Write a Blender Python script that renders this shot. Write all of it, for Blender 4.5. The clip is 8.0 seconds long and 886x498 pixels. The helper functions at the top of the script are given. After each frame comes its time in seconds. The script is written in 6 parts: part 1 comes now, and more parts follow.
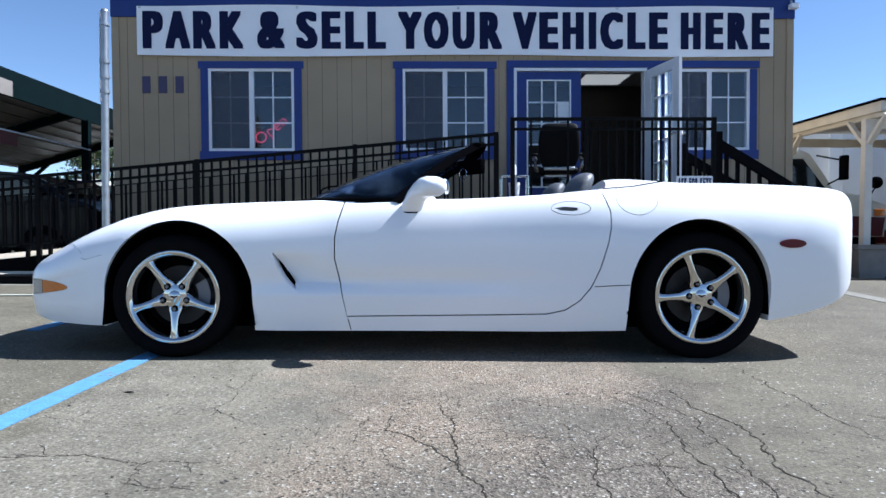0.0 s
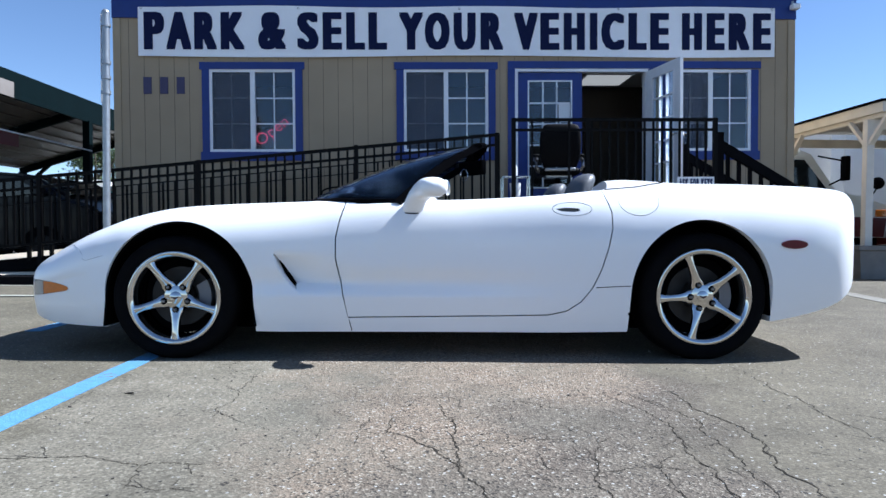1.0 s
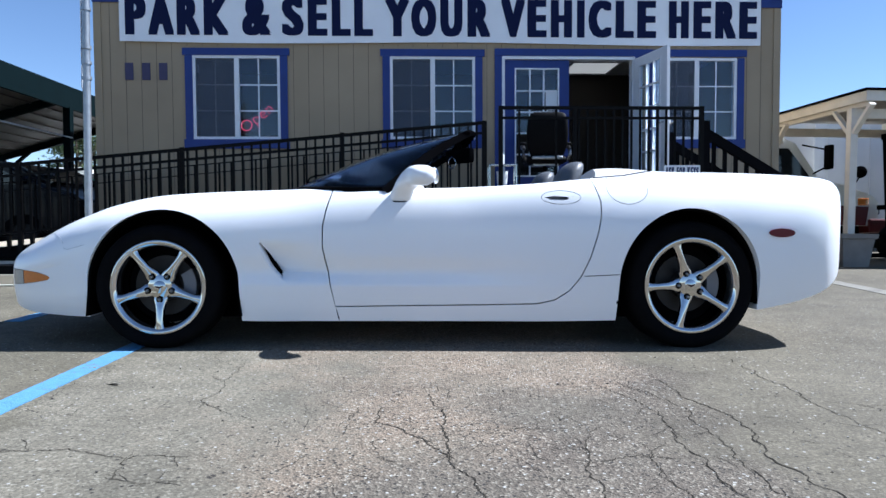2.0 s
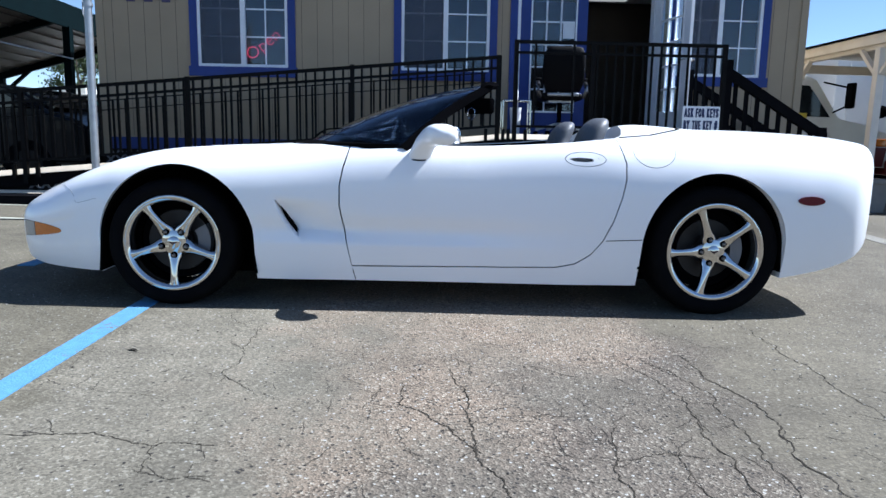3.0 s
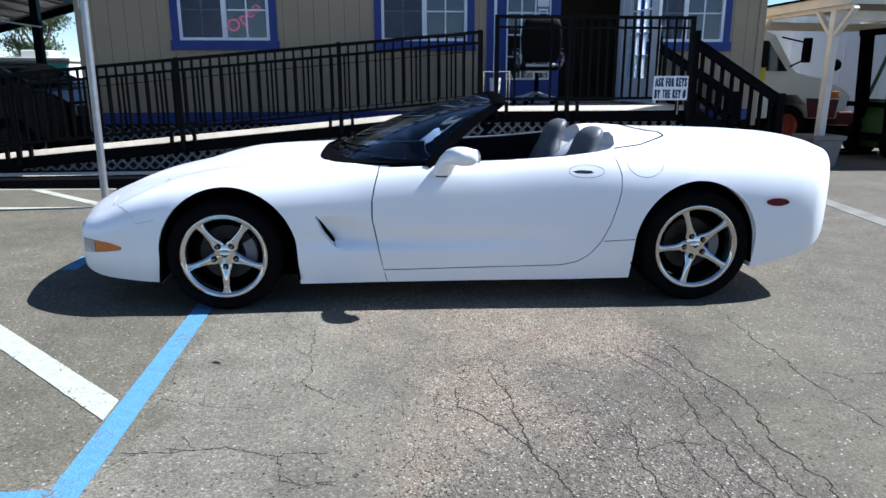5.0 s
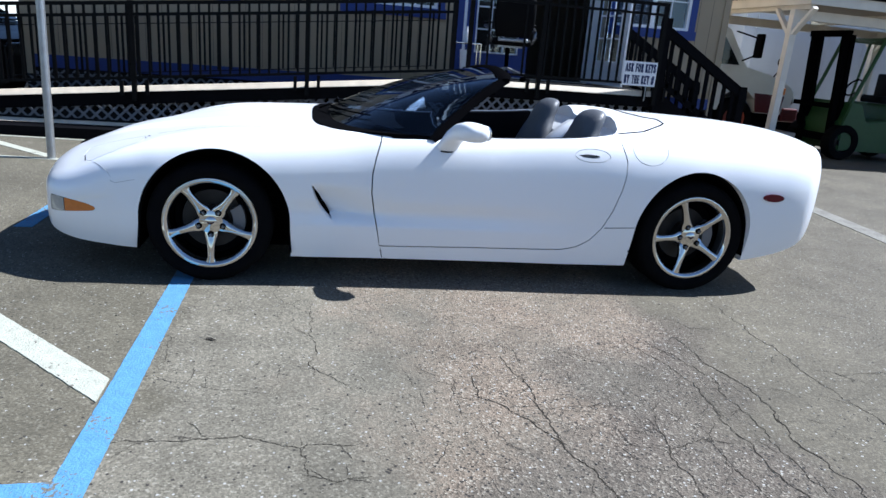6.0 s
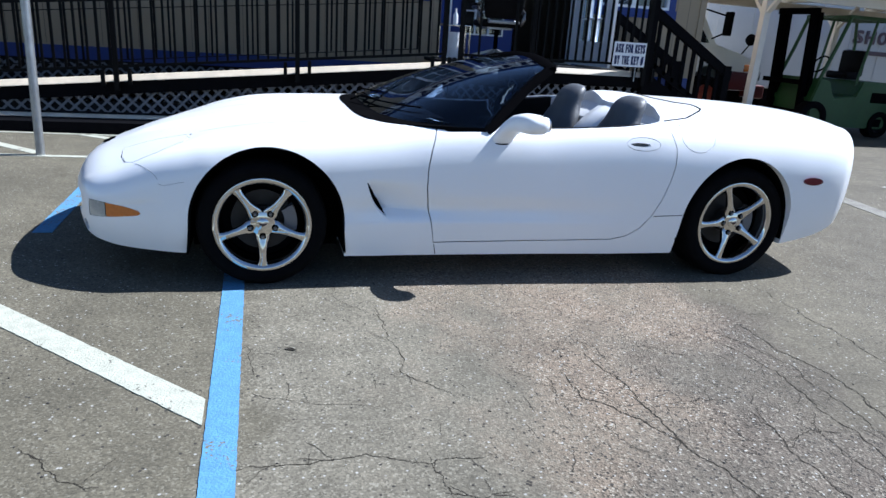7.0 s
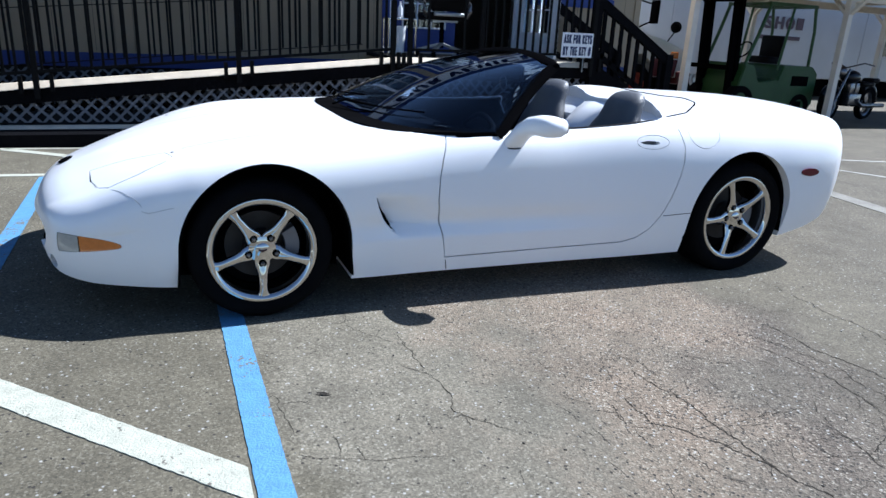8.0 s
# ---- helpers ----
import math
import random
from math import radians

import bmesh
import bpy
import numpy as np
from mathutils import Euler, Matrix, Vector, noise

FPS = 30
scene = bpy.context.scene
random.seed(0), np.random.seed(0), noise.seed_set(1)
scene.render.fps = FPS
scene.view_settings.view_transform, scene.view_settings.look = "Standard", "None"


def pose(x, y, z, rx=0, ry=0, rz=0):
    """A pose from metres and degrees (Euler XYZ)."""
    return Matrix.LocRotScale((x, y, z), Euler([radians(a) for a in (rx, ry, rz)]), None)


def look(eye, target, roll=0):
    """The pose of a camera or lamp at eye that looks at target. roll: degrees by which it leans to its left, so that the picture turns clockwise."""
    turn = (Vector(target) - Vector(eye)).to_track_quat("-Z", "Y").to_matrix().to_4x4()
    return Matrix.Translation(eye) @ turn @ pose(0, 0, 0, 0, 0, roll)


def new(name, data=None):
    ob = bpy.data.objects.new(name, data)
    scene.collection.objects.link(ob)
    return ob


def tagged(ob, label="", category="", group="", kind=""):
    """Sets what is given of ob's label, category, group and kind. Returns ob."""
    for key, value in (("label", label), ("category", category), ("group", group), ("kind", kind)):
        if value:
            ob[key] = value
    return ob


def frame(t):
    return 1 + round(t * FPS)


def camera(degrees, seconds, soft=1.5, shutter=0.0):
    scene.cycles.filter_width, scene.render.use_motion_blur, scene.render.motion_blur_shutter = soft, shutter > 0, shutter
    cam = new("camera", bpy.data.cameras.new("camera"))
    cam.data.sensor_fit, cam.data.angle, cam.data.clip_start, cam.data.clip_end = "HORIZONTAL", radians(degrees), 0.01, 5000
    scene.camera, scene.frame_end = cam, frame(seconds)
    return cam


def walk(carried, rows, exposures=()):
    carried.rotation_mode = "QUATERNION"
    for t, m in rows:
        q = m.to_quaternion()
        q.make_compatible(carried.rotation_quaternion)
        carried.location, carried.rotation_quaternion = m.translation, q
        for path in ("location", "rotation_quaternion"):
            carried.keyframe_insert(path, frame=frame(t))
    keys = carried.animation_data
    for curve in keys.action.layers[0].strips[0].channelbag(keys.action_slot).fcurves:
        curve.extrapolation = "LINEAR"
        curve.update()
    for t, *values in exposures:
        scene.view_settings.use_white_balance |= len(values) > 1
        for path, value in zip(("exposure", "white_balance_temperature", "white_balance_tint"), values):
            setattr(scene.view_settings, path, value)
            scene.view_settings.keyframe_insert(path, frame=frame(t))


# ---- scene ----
cam = camera(66.1, 8.0)
PATH = [
    (0, (-0.08, -4.28, 0.645), (-0.027, -2.282, 0.588), 0.4),
    (0.5, (-0.088, -4.283, 0.649), (-0.031, -2.285, 0.592), 0.8),
    (1, (-0.08, -4.276, 0.646), (-0.03, -2.277, 0.591), 0.4),
    (1.2, (-0.079, -4.269, 0.641), (-0.01, -2.271, 0.585), 0.4),
    (2.3, (-0.096, -4.226, 0.655), (-0.001, -2.231, 0.56), 0.5),
    (2.5, (-0.104, -4.201, 0.68), (-0.014, -2.205, 0.598), 0.9),
    (3, (-0.166, -4.157, 0.827), (-0.081, -2.184, 0.512), 1.7),
    (3.5, (-0.15, -4.25, 1.092), (-0.095, -2.288, 0.706), 1.8),
    (4, (-0.164, -4.394, 1.242), (-0.101, -2.444, 0.801), 3.0),
    (4.5, (-0.301, -4.51, 1.267), (-0.112, -2.565, 0.838), 2.7),
    (4.7, (-0.392, -4.54, 1.259), (-0.218, -2.601, 0.801), 1.1),
    (5.8, (-0.777, -4.378, 1.24), (-0.451, -2.477, 0.71), 3.2),
    (6, (-0.856, -4.327, 1.238), (-0.46, -2.449, 0.677), 5.2),
    (6.5, (-1.131, -4.24, 1.252), (-0.563, -2.403, 0.7), 4.1),
    (7, (-1.363, -4.115, 1.248), (-0.831, -2.284, 0.642), 4.6),
    (7.5, (-1.524, -3.904, 1.251), (-0.88, -2.126, 0.599), 4.1),
    (8, (-1.707, -3.709, 1.248), (-0.957, -1.959, 0.635), 3.5),
]
walk(cam, [(t, look(eye, target, roll)) for t, eye, target, roll in PATH], [(0.0, 1.25, 5500, 10), (2.5, 1.25, 5500, 10), (4.0, 1.19, 5540, 10), (8.0, 1.06, 5520, 10)])

# ---- light ----
SUN = Vector((0.62, 0.075, 0.80)).normalized()
world = bpy.data.worlds.new("world")
scene.world = world
world.use_nodes = True
wn = world.node_tree.nodes
sky = wn.new("ShaderNodeTexSky")
sky.sky_type = "NISHITA"
sky.sun_disc = False
sky.sun_elevation = math.asin(SUN.z)
sky.sun_rotation = math.atan2(SUN.x, SUN.y)
sky.altitude = 2500
sky.air_density, sky.dust_density, sky.ozone_density = 1.0, 0.0, 1.0
wn["Background"].inputs["Strength"].default_value = 0.066
world.node_tree.links.new(sky.outputs["Color"], wn["Background"].inputs["Color"])
lamp = bpy.data.lights.new("sun", "SUN")
lamp.energy, lamp.angle, lamp.color = 5.0, radians(0.53), (1.0, 0.965, 0.915)
new("sun", lamp).matrix_world = look(SUN * 40, (0, 0, 0))


# ---- materials ----
def nodes_of(name):
    m = bpy.data.materials.new(name)
    m.use_nodes = True
    return m, m.node_tree.nodes, m.node_tree.links, m.node_tree.nodes["Principled BSDF"]


def paint(name, colour, rough=0.5, metal=0.0, vary=0.12, scale=6.0, bump=0.0, bump_scale=60.0, coat=0.0, random_tone=0.0, spec=0.5):
    """A surface with two scales of tone, a fine relief and an uneven gloss."""
    m, n, l, b = nodes_of(name)
    co = n.new("ShaderNodeTexCoord")
    big, fine = n.new("ShaderNodeTexNoise"), n.new("ShaderNodeTexNoise")
    big.inputs["Scale"].default_value, big.inputs["Detail"].default_value = scale, 6
    fine.inputs["Scale"].default_value, fine.inputs["Detail"].default_value = bump_scale, 4
    l.new(co.outputs["Object"], big.inputs["Vector"])
    l.new(co.outputs["Object"], fine.inputs["Vector"])
    ramp = n.new("ShaderNodeMapRange")
    ramp.inputs["From Min"].default_value, ramp.inputs["From Max"].default_value = 0.25, 0.75
    ramp.inputs["To Min"].default_value, ramp.inputs["To Max"].default_value = 1 - vary, 1 + vary
    l.new(big.outputs["Fac"], ramp.inputs["Value"])
    mul = n.new("ShaderNodeVectorMath")
    mul.operation = "SCALE"
    mul.inputs[0].default_value = colour
    l.new(ramp.outputs["Result"], mul.inputs["Scale"])
    out = mul.outputs["Vector"]
    if random_tone:
        info = n.new("ShaderNodeObjectInfo")
        tone = n.new("ShaderNodeMapRange")
        tone.inputs["To Min"].default_value, tone.inputs["To Max"].default_value = 1 - random_tone, 1 + random_tone
        l.new(info.outputs["Random"], tone.inputs["Value"])
        again = n.new("ShaderNodeVectorMath")
        again.operation = "SCALE"
        l.new(out, again.inputs[0])
        l.new(tone.outputs["Result"], again.inputs["Scale"])
        out = again.outputs["Vector"]
    l.new(out, b.inputs["Base Color"])
    gloss = n.new("ShaderNodeMapRange")
    gloss.inputs["To Min"].default_value, gloss.inputs["To Max"].default_value = max(0.02, rough * 0.8), min(1.0, rough * 1.2)
    l.new(fine.outputs["Fac"], gloss.inputs["Value"])
    l.new(gloss.outputs["Result"], b.inputs["Roughness"])
    b.inputs["Metallic"].default_value = metal
    b.inputs["Specular IOR Level"].default_value = spec
    b.inputs["Coat Weight"].default_value = coat
    b.inputs["Coat Roughness"].default_value = 0.03
    if bump:
        bp = n.new("ShaderNodeBump")
        bp.inputs["Strength"].default_value = bump
        bp.inputs["Distance"].default_value = 0.01
        l.new(fine.outputs["Fac"], bp.inputs["Height"])
        l.new(bp.outputs["Normal"], b.inputs["Normal"])
    return m


def glass(name, tint, rough=0.0, ior=1.45):
    m, n, l, b = nodes_of(name)
    b.inputs["Base Color"].default_value = (*tint, 1)
    b.inputs["Transmission Weight"].default_value = 1.0
    b.inputs["Roughness"].default_value = rough
    b.inputs["IOR"].default_value = ior
    return m


CAR_WHITE = paint("car_white_paint", (0.86, 0.865, 0.875), 0.30, vary=0.012, scale=2.0, coat=0.45, spec=0.35)
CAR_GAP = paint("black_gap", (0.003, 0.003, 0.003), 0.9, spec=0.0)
# softer seams carry their shade as this grey
SEAM_SHADE = paint("grey_seam_shade", (0.30, 0.31, 0.33), 0.8)
RUBBER = paint("tyre_rubber", (0.005, 0.005, 0.0055), 0.85, vary=0.2, scale=14, bump=0.15, bump_scale=120, spec=0.03)
CHROME = paint("polished_alloy", (0.54, 0.53, 0.515), 0.04, metal=1.0, vary=0.03, scale=12)
ROTOR = paint("brake_iron", (0.030, 0.027, 0.025), 0.5, metal=0.6, vary=0.2, scale=20)
CALIPER = paint("brake_caliper_grey", (0.17, 0.17, 0.18), 0.45, metal=0.3)
NUT = paint("dark_wheel_nut", (0.05, 0.03, 0.035), 0.35, metal=0.7)
BLACK_TRIM = paint("black_satin_trim", (0.0025, 0.0025, 0.003), 0.7, vary=0.15, spec=0.0)
BLACK_PLASTIC = paint("black_plastic", (0.004, 0.004, 0.0045), 0.8, vary=0.2, bump=0.1, bump_scale=200, spec=0.0)
SEAT_GREY = paint("grey_leather", (0.09, 0.093, 0.10), 0.45, vary=0.1, scale=10, bump=0.25, bump_scale=160)
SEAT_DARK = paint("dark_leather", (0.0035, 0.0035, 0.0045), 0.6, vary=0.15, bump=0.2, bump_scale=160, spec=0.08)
AMBER = paint("amber_lens", (0.55, 0.16, 0.02), 0.12, vary=0.1, scale=60, coat=0.8)
RED_LENS = paint("red_lens", (0.10, 0.002, 0.012), 0.18, vary=0.1, scale=60, coat=0.15, spec=0.25)
CLEAR_LENS = paint("grey_lamp_lens", (0.33, 0.34, 0.33), 0.15, vary=0.1, scale=60, coat=0.8)
MIRROR = paint("mirror_glass", (0.9, 0.9, 0.9), 0.03, metal=1.0, vary=0.0)
# chrome taken darker, for the shade the motorcycle stands in
CHROME_DULL = paint("shade_darkened_chrome", (0.20, 0.20, 0.21), 0.28, metal=1.0, vary=0.15, scale=12)
WINDSCREEN = glass("tinted_windscreen", (0.13, 0.19, 0.29), ior=1.35)
WALL_TAN = paint("tan_painted_siding", (0.335, 0.262, 0.168), 0.7, vary=0.09, scale=1.6, bump=0.25, bump_scale=40)
TRIM_BLUE = paint("blue_painted_trim", (0.007, 0.028, 0.18), 0.5, vary=0.12, scale=5, bump=0.1, bump_scale=80)
WHITE_VINYL = paint("white_vinyl_frame", (0.74, 0.75, 0.77), 0.4, vary=0.05)
BANNER = paint("white_banner", (0.84, 0.85, 0.87), 0.55, vary=0.04, scale=3)
NAVY = paint("navy_letter_paint", (0.004, 0.008, 0.045), 0.6, vary=0.1, spec=0.15)
WINDOW_GLASS = glass("window_glass", (0.60, 0.74, 0.90), ior=1.55)
RAIL_BLACK = paint("black_painted_rail", (0.005, 0.0048, 0.005), 0.55, vary=0.2, scale=9, bump=0.1, spec=0.08)
WOOD_BLACK = paint("black_painted_wood", (0.003, 0.003, 0.004), 0.75, vary=0.25, scale=9, bump=0.3, bump_scale=50, spec=0.06)
DECK_EDGE = paint("pale_deck_board", (0.58, 0.50, 0.385), 0.7, vary=0.15, scale=8, bump=0.3, bump_scale=50)
LATTICE = paint("grey_lattice", (0.15, 0.155, 0.17), 0.7, vary=0.2, scale=8)
GALV = paint("galvanised_steel", (0.34, 0.35, 0.36), 0.38, metal=0.75, vary=0.15, scale=14)
SOIL_AND_SHADE = paint("dark_soil_and_shade", (0.012, 0.011, 0.010), 0.95, vary=0.3, scale=9, bump=0.6, bump_scale=50, spec=0.1)


# ---- building tools ----
def as_mesh(name, bm, material, smooth=0.0):
    me = bpy.data.meshes.new(name)
    bmesh.ops.recalc_face_normals(bm, faces=bm.faces)
    bm.to_mesh(me)
    bm.free()
    if material:
        me.materials.append(material)
    if smooth:
        me.polygons.foreach_set("use_smooth", [True] * len(me.polygons))
        me.set_sharp_from_angle(angle=radians(smooth))
    return me


def part(name, bm, material, parent=None, label="", smooth=0.0):
    ob = new(name, as_mesh(name, bm, material, smooth))
    ob.parent = parent
    if label:
        ob["label"] = label
    return ob


def thing(name, label, category, group="", kind="", at=None):
    ob = tagged(new(name), label, category, group, kind)
    if at is not None:
        ob.matrix_basis = at
    return ob


def solo(name, bm, material, label, category, group="", kind="", at=None, smooth=0.0):
    ob = tagged(part(name, bm, material, None, "", smooth), label, category, group, kind)
    if at is not None:
        ob.matrix_basis = at
    return ob


def box(bm, x0, x1, y0, y1, z0, z1, bevel=0.0):
    v = bmesh.ops.create_cube(bm, size=1.0)["verts"]
    bmesh.ops.transform(bm, verts=v, matrix=Matrix.LocRotScale(((x0 + x1) / 2, (y0 + y1) / 2, (z0 + z1) / 2), None, (x1 - x0, y1 - y0, z1 - z0)))
    if bevel:
        edges = list({e for f in {f for w in v for f in w.link_faces} for e in f.edges})
        bmesh.ops.bevel(bm, geom=edges, offset=bevel, segments=2, affect="EDGES", profile=0.5)
    return bm


def boxes(*rows, bevel=0.0):
    bm = bmesh.new()
    for r in rows:
        box(bm, *r, bevel=bevel)
    return bm


def bar(bm, a, b, w, d=None, up=(0, 0, 1)):
    """A square bar from a to b, w wide and d deep."""
    a, b = Vector(a), Vector(b)
    axis = b - a
    turn = axis.to_track_quat("Z", "Y").to_matrix().to_4x4()
    v = bmesh.ops.create_cube(bm, size=1.0)["verts"]
    bmesh.ops.transform(bm, verts=v, matrix=Matrix.Translation((a + b) / 2) @ turn @ Matrix.Diagonal((w, d or w, axis.length, 1)))
    return bm


def rod(bm, a, b, r, r2=None, n=12):
    a, b = Vector(a), Vector(b)
    axis = b - a
    turn = axis.to_track_quat("Z", "Y").to_matrix().to_4x4()
    v = bmesh.ops.create_cone(bm, cap_ends=True, segments=n, radius1=r, radius2=r if r2 is None else r2, depth=axis.length)["verts"]
    bmesh.ops.transform(bm, verts=v, matrix=Matrix.Translation((a + b) / 2) @ turn)
    return bm


def tube(bm, points, r, n=8, closed=False):
    """A round pipe through points."""
    pts = [Vector(p) for p in points]
    rings = []
    for i, p in enumerate(pts):
        a = pts[i - 1] if i or closed else p
        b = pts[(i + 1) % len(pts)] if i < len(pts) - 1 or closed else p
        q = (b - a).to_track_quat("Z", "Y")
        rings.append([bm.verts.new(p + q @ Vector((r * math.cos(k * math.tau / n), r * math.sin(k * math.tau / n), 0))) for k in range(n)])
    for i in range(len(rings) - (0 if closed else 1)):
        a, b = rings[i], rings[(i + 1) % len(rings)]
        for k in range(n):
            bm.faces.new((a[k], a[(k + 1) % n], b[(k + 1) % n], b[k]))
    if not closed:
        bm.faces.new(rings[0][::-1])
        bm.faces.new(rings[-1])
    return bm


def lathe(profile, n=48, axis="Y", flip=False):
    """Turns (radius, along) points round an axis through the origin."""
    bm = bmesh.new()
    rings = []
    for r, h in profile:
        ring = []
        for k in range(n):
            a = math.tau * k / n
            c, s = r * math.cos(a), r * math.sin(a)
            ring.append(bm.verts.new((c, h, s) if axis == "Y" else (c, s, h) if axis == "Z" else (h, c, s)))
        rings.append(ring)
    for a, b in zip(rings, rings[1:]):
        for k in range(n):
            bm.faces.new((a[k], a[(k + 1) % n], b[(k + 1) % n], b[k]))
    return bm


def prism(bm, outline, lo, hi, axis="Y"):
    """A closed outline drawn out along an axis: (x, z) along Y, (x, y) along Z, (y, z) along X."""
    def at(p, h):
        return (p[0], h, p[1]) if axis == "Y" else (p[0], p[1], h) if axis == "Z" else (h, p[0], p[1])
    a = [bm.verts.new(at(p, lo)) for p in outline]
    b = [bm.verts.new(at(p, hi)) for p in outline]
    bm.faces.new(a)
    bm.faces.new(b[::-1])
    for i in range(len(a)):
        j = (i + 1) % len(a)
        bm.faces.new((a[j], a[i], b[i], b[j]))
    bmesh.ops.recalc_face_normals(bm, faces=bm.faces)
    return bm


def lofted(rings, close=True, caps=True):
    """A skin over rings of points, all with the same count."""
    bm = bmesh.new()
    vs = [[bm.verts.new(p) for p in r] for r in rings]
    for a, b in zip(vs, vs[1:]):
        for k in range(len(a) if close else len(a) - 1):
            j = (k + 1) % len(a)
            bm.faces.new((a[k], a[j], b[j], b[k]))
    if caps:
        bm.faces.new(vs[0][::-1])
        bm.faces.new(vs[-1])
    bmesh.ops.recalc_face_normals(bm, faces=bm.faces)
    return bm


def curve(xs, ys):
    """A smooth curve through points that never overshoots."""
    xs, ys = np.array(xs, float), np.array(ys, float)
    h, d = np.diff(xs), np.diff(ys) / np.diff(xs)
    m = np.zeros(len(xs))
    for i in range(1, len(xs) - 1):
        if d[i - 1] * d[i] > 0:
            w1, w2 = 2 * h[i] + h[i - 1], h[i] + 2 * h[i - 1]
            m[i] = (w1 + w2) / (w1 / d[i - 1] + w2 / d[i])
    m[0], m[-1] = d[0], d[-1]

    def f(x):
        x = min(max(x, xs[0]), xs[-1])
        i = min(int(np.searchsorted(xs, x, side="right")) - 1, len(h) - 1)
        t = (x - xs[i]) / h[i]
        return float((2 * t**3 - 3 * t**2 + 1) * ys[i] + (t**3 - 2 * t**2 + t) * h[i] * m[i] + (3 * t**2 - 2 * t**3) * ys[i + 1] + (t**3 - t**2) * h[i] * m[i + 1])
    return f


def carve(me, cutter_bm, how="DIFFERENCE"):
    """The mesh me after a cut by a closed solid."""
    a, b = new("solid", me), new("cutter", as_mesh("cutter", cutter_bm, None))
    mod = a.modifiers.new("cut", "BOOLEAN")
    mod.operation, mod.object, mod.solver = how, b, "EXACT"
    bpy.context.view_layer.update()
    done = bpy.data.meshes.new_from_object(a.evaluated_get(bpy.context.evaluated_depsgraph_get()))
    junk = b.data
    bpy.data.objects.remove(a)
    bpy.data.objects.remove(b)
    bpy.data.meshes.remove(junk)
    return done


def smoothed(me, angle):
    me.polygons.foreach_set("use_smooth", [True] * len(me.polygons))
    me.set_sharp_from_angle(angle=radians(angle))
    return me


# ---- ground ----
def asphalt():
    """Worn asphalt: smooth sealed strips beside a coarse, pebbly one."""
    m, n, l, b = nodes_of("worn_asphalt")
    co = n.new("ShaderNodeTexCoord")

    def noise_at(scale, detail, lo, hi, rough=0.6):
        t, r = n.new("ShaderNodeTexNoise"), n.new("ShaderNodeMapRange")
        t.inputs["Scale"].default_value, t.inputs["Detail"].default_value, t.inputs["Roughness"].default_value = scale, detail, rough
        r.inputs["From Min"].default_value, r.inputs["From Max"].default_value = 0.3, 0.7
        r.inputs["To Min"].default_value, r.inputs["To Max"].default_value = lo, hi
        l.new(co.outputs["Object"], t.inputs["Vector"])
        l.new(t.outputs["Fac"], r.inputs["Value"])
        return r.outputs["Result"]

    def math_of(op, a, c):
        k = n.new("ShaderNodeMath")
        k.operation = op
        for s, v in zip(k.inputs, (a, c)):
            if isinstance(v, (int, float)):
                s.default_value = v
            else:
                l.new(v, s)
        return k.outputs[0]

    def step(v, lo, hi):
        r = n.new("ShaderNodeMapRange")
        r.interpolation_type = "SMOOTHSTEP"
        r.inputs["From Min"].default_value, r.inputs["From Max"].default_value = lo, hi
        l.new(v, r.inputs["Value"])
        return r.outputs["Result"]

    def mixed(fac, a, c):
        k = n.new("ShaderNodeMix")
        k.data_type = "RGBA"
        l.new(fac, k.inputs["Factor"])
        for s, v in ((k.inputs[6], a), (k.inputs[7], c)):
            if isinstance(v, tuple):
                s.default_value = (*v, 1)
            else:
                l.new(v, s)
        return k.outputs[2]

    xyz = n.new("ShaderNodeSeparateXYZ")
    l.new(co.outputs["Object"], xyz.inputs[0])
    along = math_of("ADD", xyz.outputs["X"], noise_at(1.1, 6, -0.45, 0.45))
    right = step(along, 0.35, 0.95)
    far_right = step(along, 1.5, 2.1)
    band = math_of("MULTIPLY", step(along, -0.95, -0.35), math_of("SUBTRACT", 1.0, step(along, 0.70, 1.20)))
    coarse = math_of("ADD", math_of("MULTIPLY", band, noise_at(1.6, 4, 0.45, 1.05)), math_of("MULTIPLY", far_right, 0.3))

    def stones(scale, dark, mid, light):
        v, g, r = n.new("ShaderNodeTexVoronoi"), n.new("ShaderNodeSeparateColor"), n.new("ShaderNodeValToRGB")
        v.inputs["Scale"].default_value = scale
        l.new(co.outputs["Object"], v.inputs["Vector"])
        l.new(v.outputs["Color"], g.inputs["Color"])
        l.new(g.outputs["Red"], r.inputs["Fac"])
        for k, c in ((0, dark), (1, light)):
            r.color_ramp.elements[k].color = (*c, 1)
        for p, f in ((0.22, 0.75), (0.86, 1.12)):
            r.color_ramp.elements.new(p).color = (*(c * f for c in mid), 1)
        return v.outputs["Distance"], r.outputs["Color"]

    d1, pebbly = stones(140, (0.036, 0.029, 0.021), (0.192, 0.147, 0.106), (0.38, 0.34, 0.27))
    d4, pebbly_dark = stones(140, (0.026, 0.021, 0.016), (0.103, 0.084, 0.065), (0.25, 0.225, 0.18))
    slant = math_of("SUBTRACT", along, math_of("MULTIPLY", math_of("ADD", xyz.outputs["Y"], 2.2), 0.8))
    pebbly = mixed(step(slant, -0.20, 0.30), pebbly, pebbly_dark)
    d2, sealed_left = stones(150, (0.068, 0.060, 0.043), (0.112, 0.099, 0.070), (0.17, 0.155, 0.118))
    d3, sealed_right = stones(150, (0.084, 0.073, 0.053), (0.116, 0.101, 0.072), (0.16, 0.143, 0.108))
    d5, sealed_worn = stones(150, (0.085, 0.076, 0.056), (0.150, 0.134, 0.101), (0.235, 0.217, 0.170))
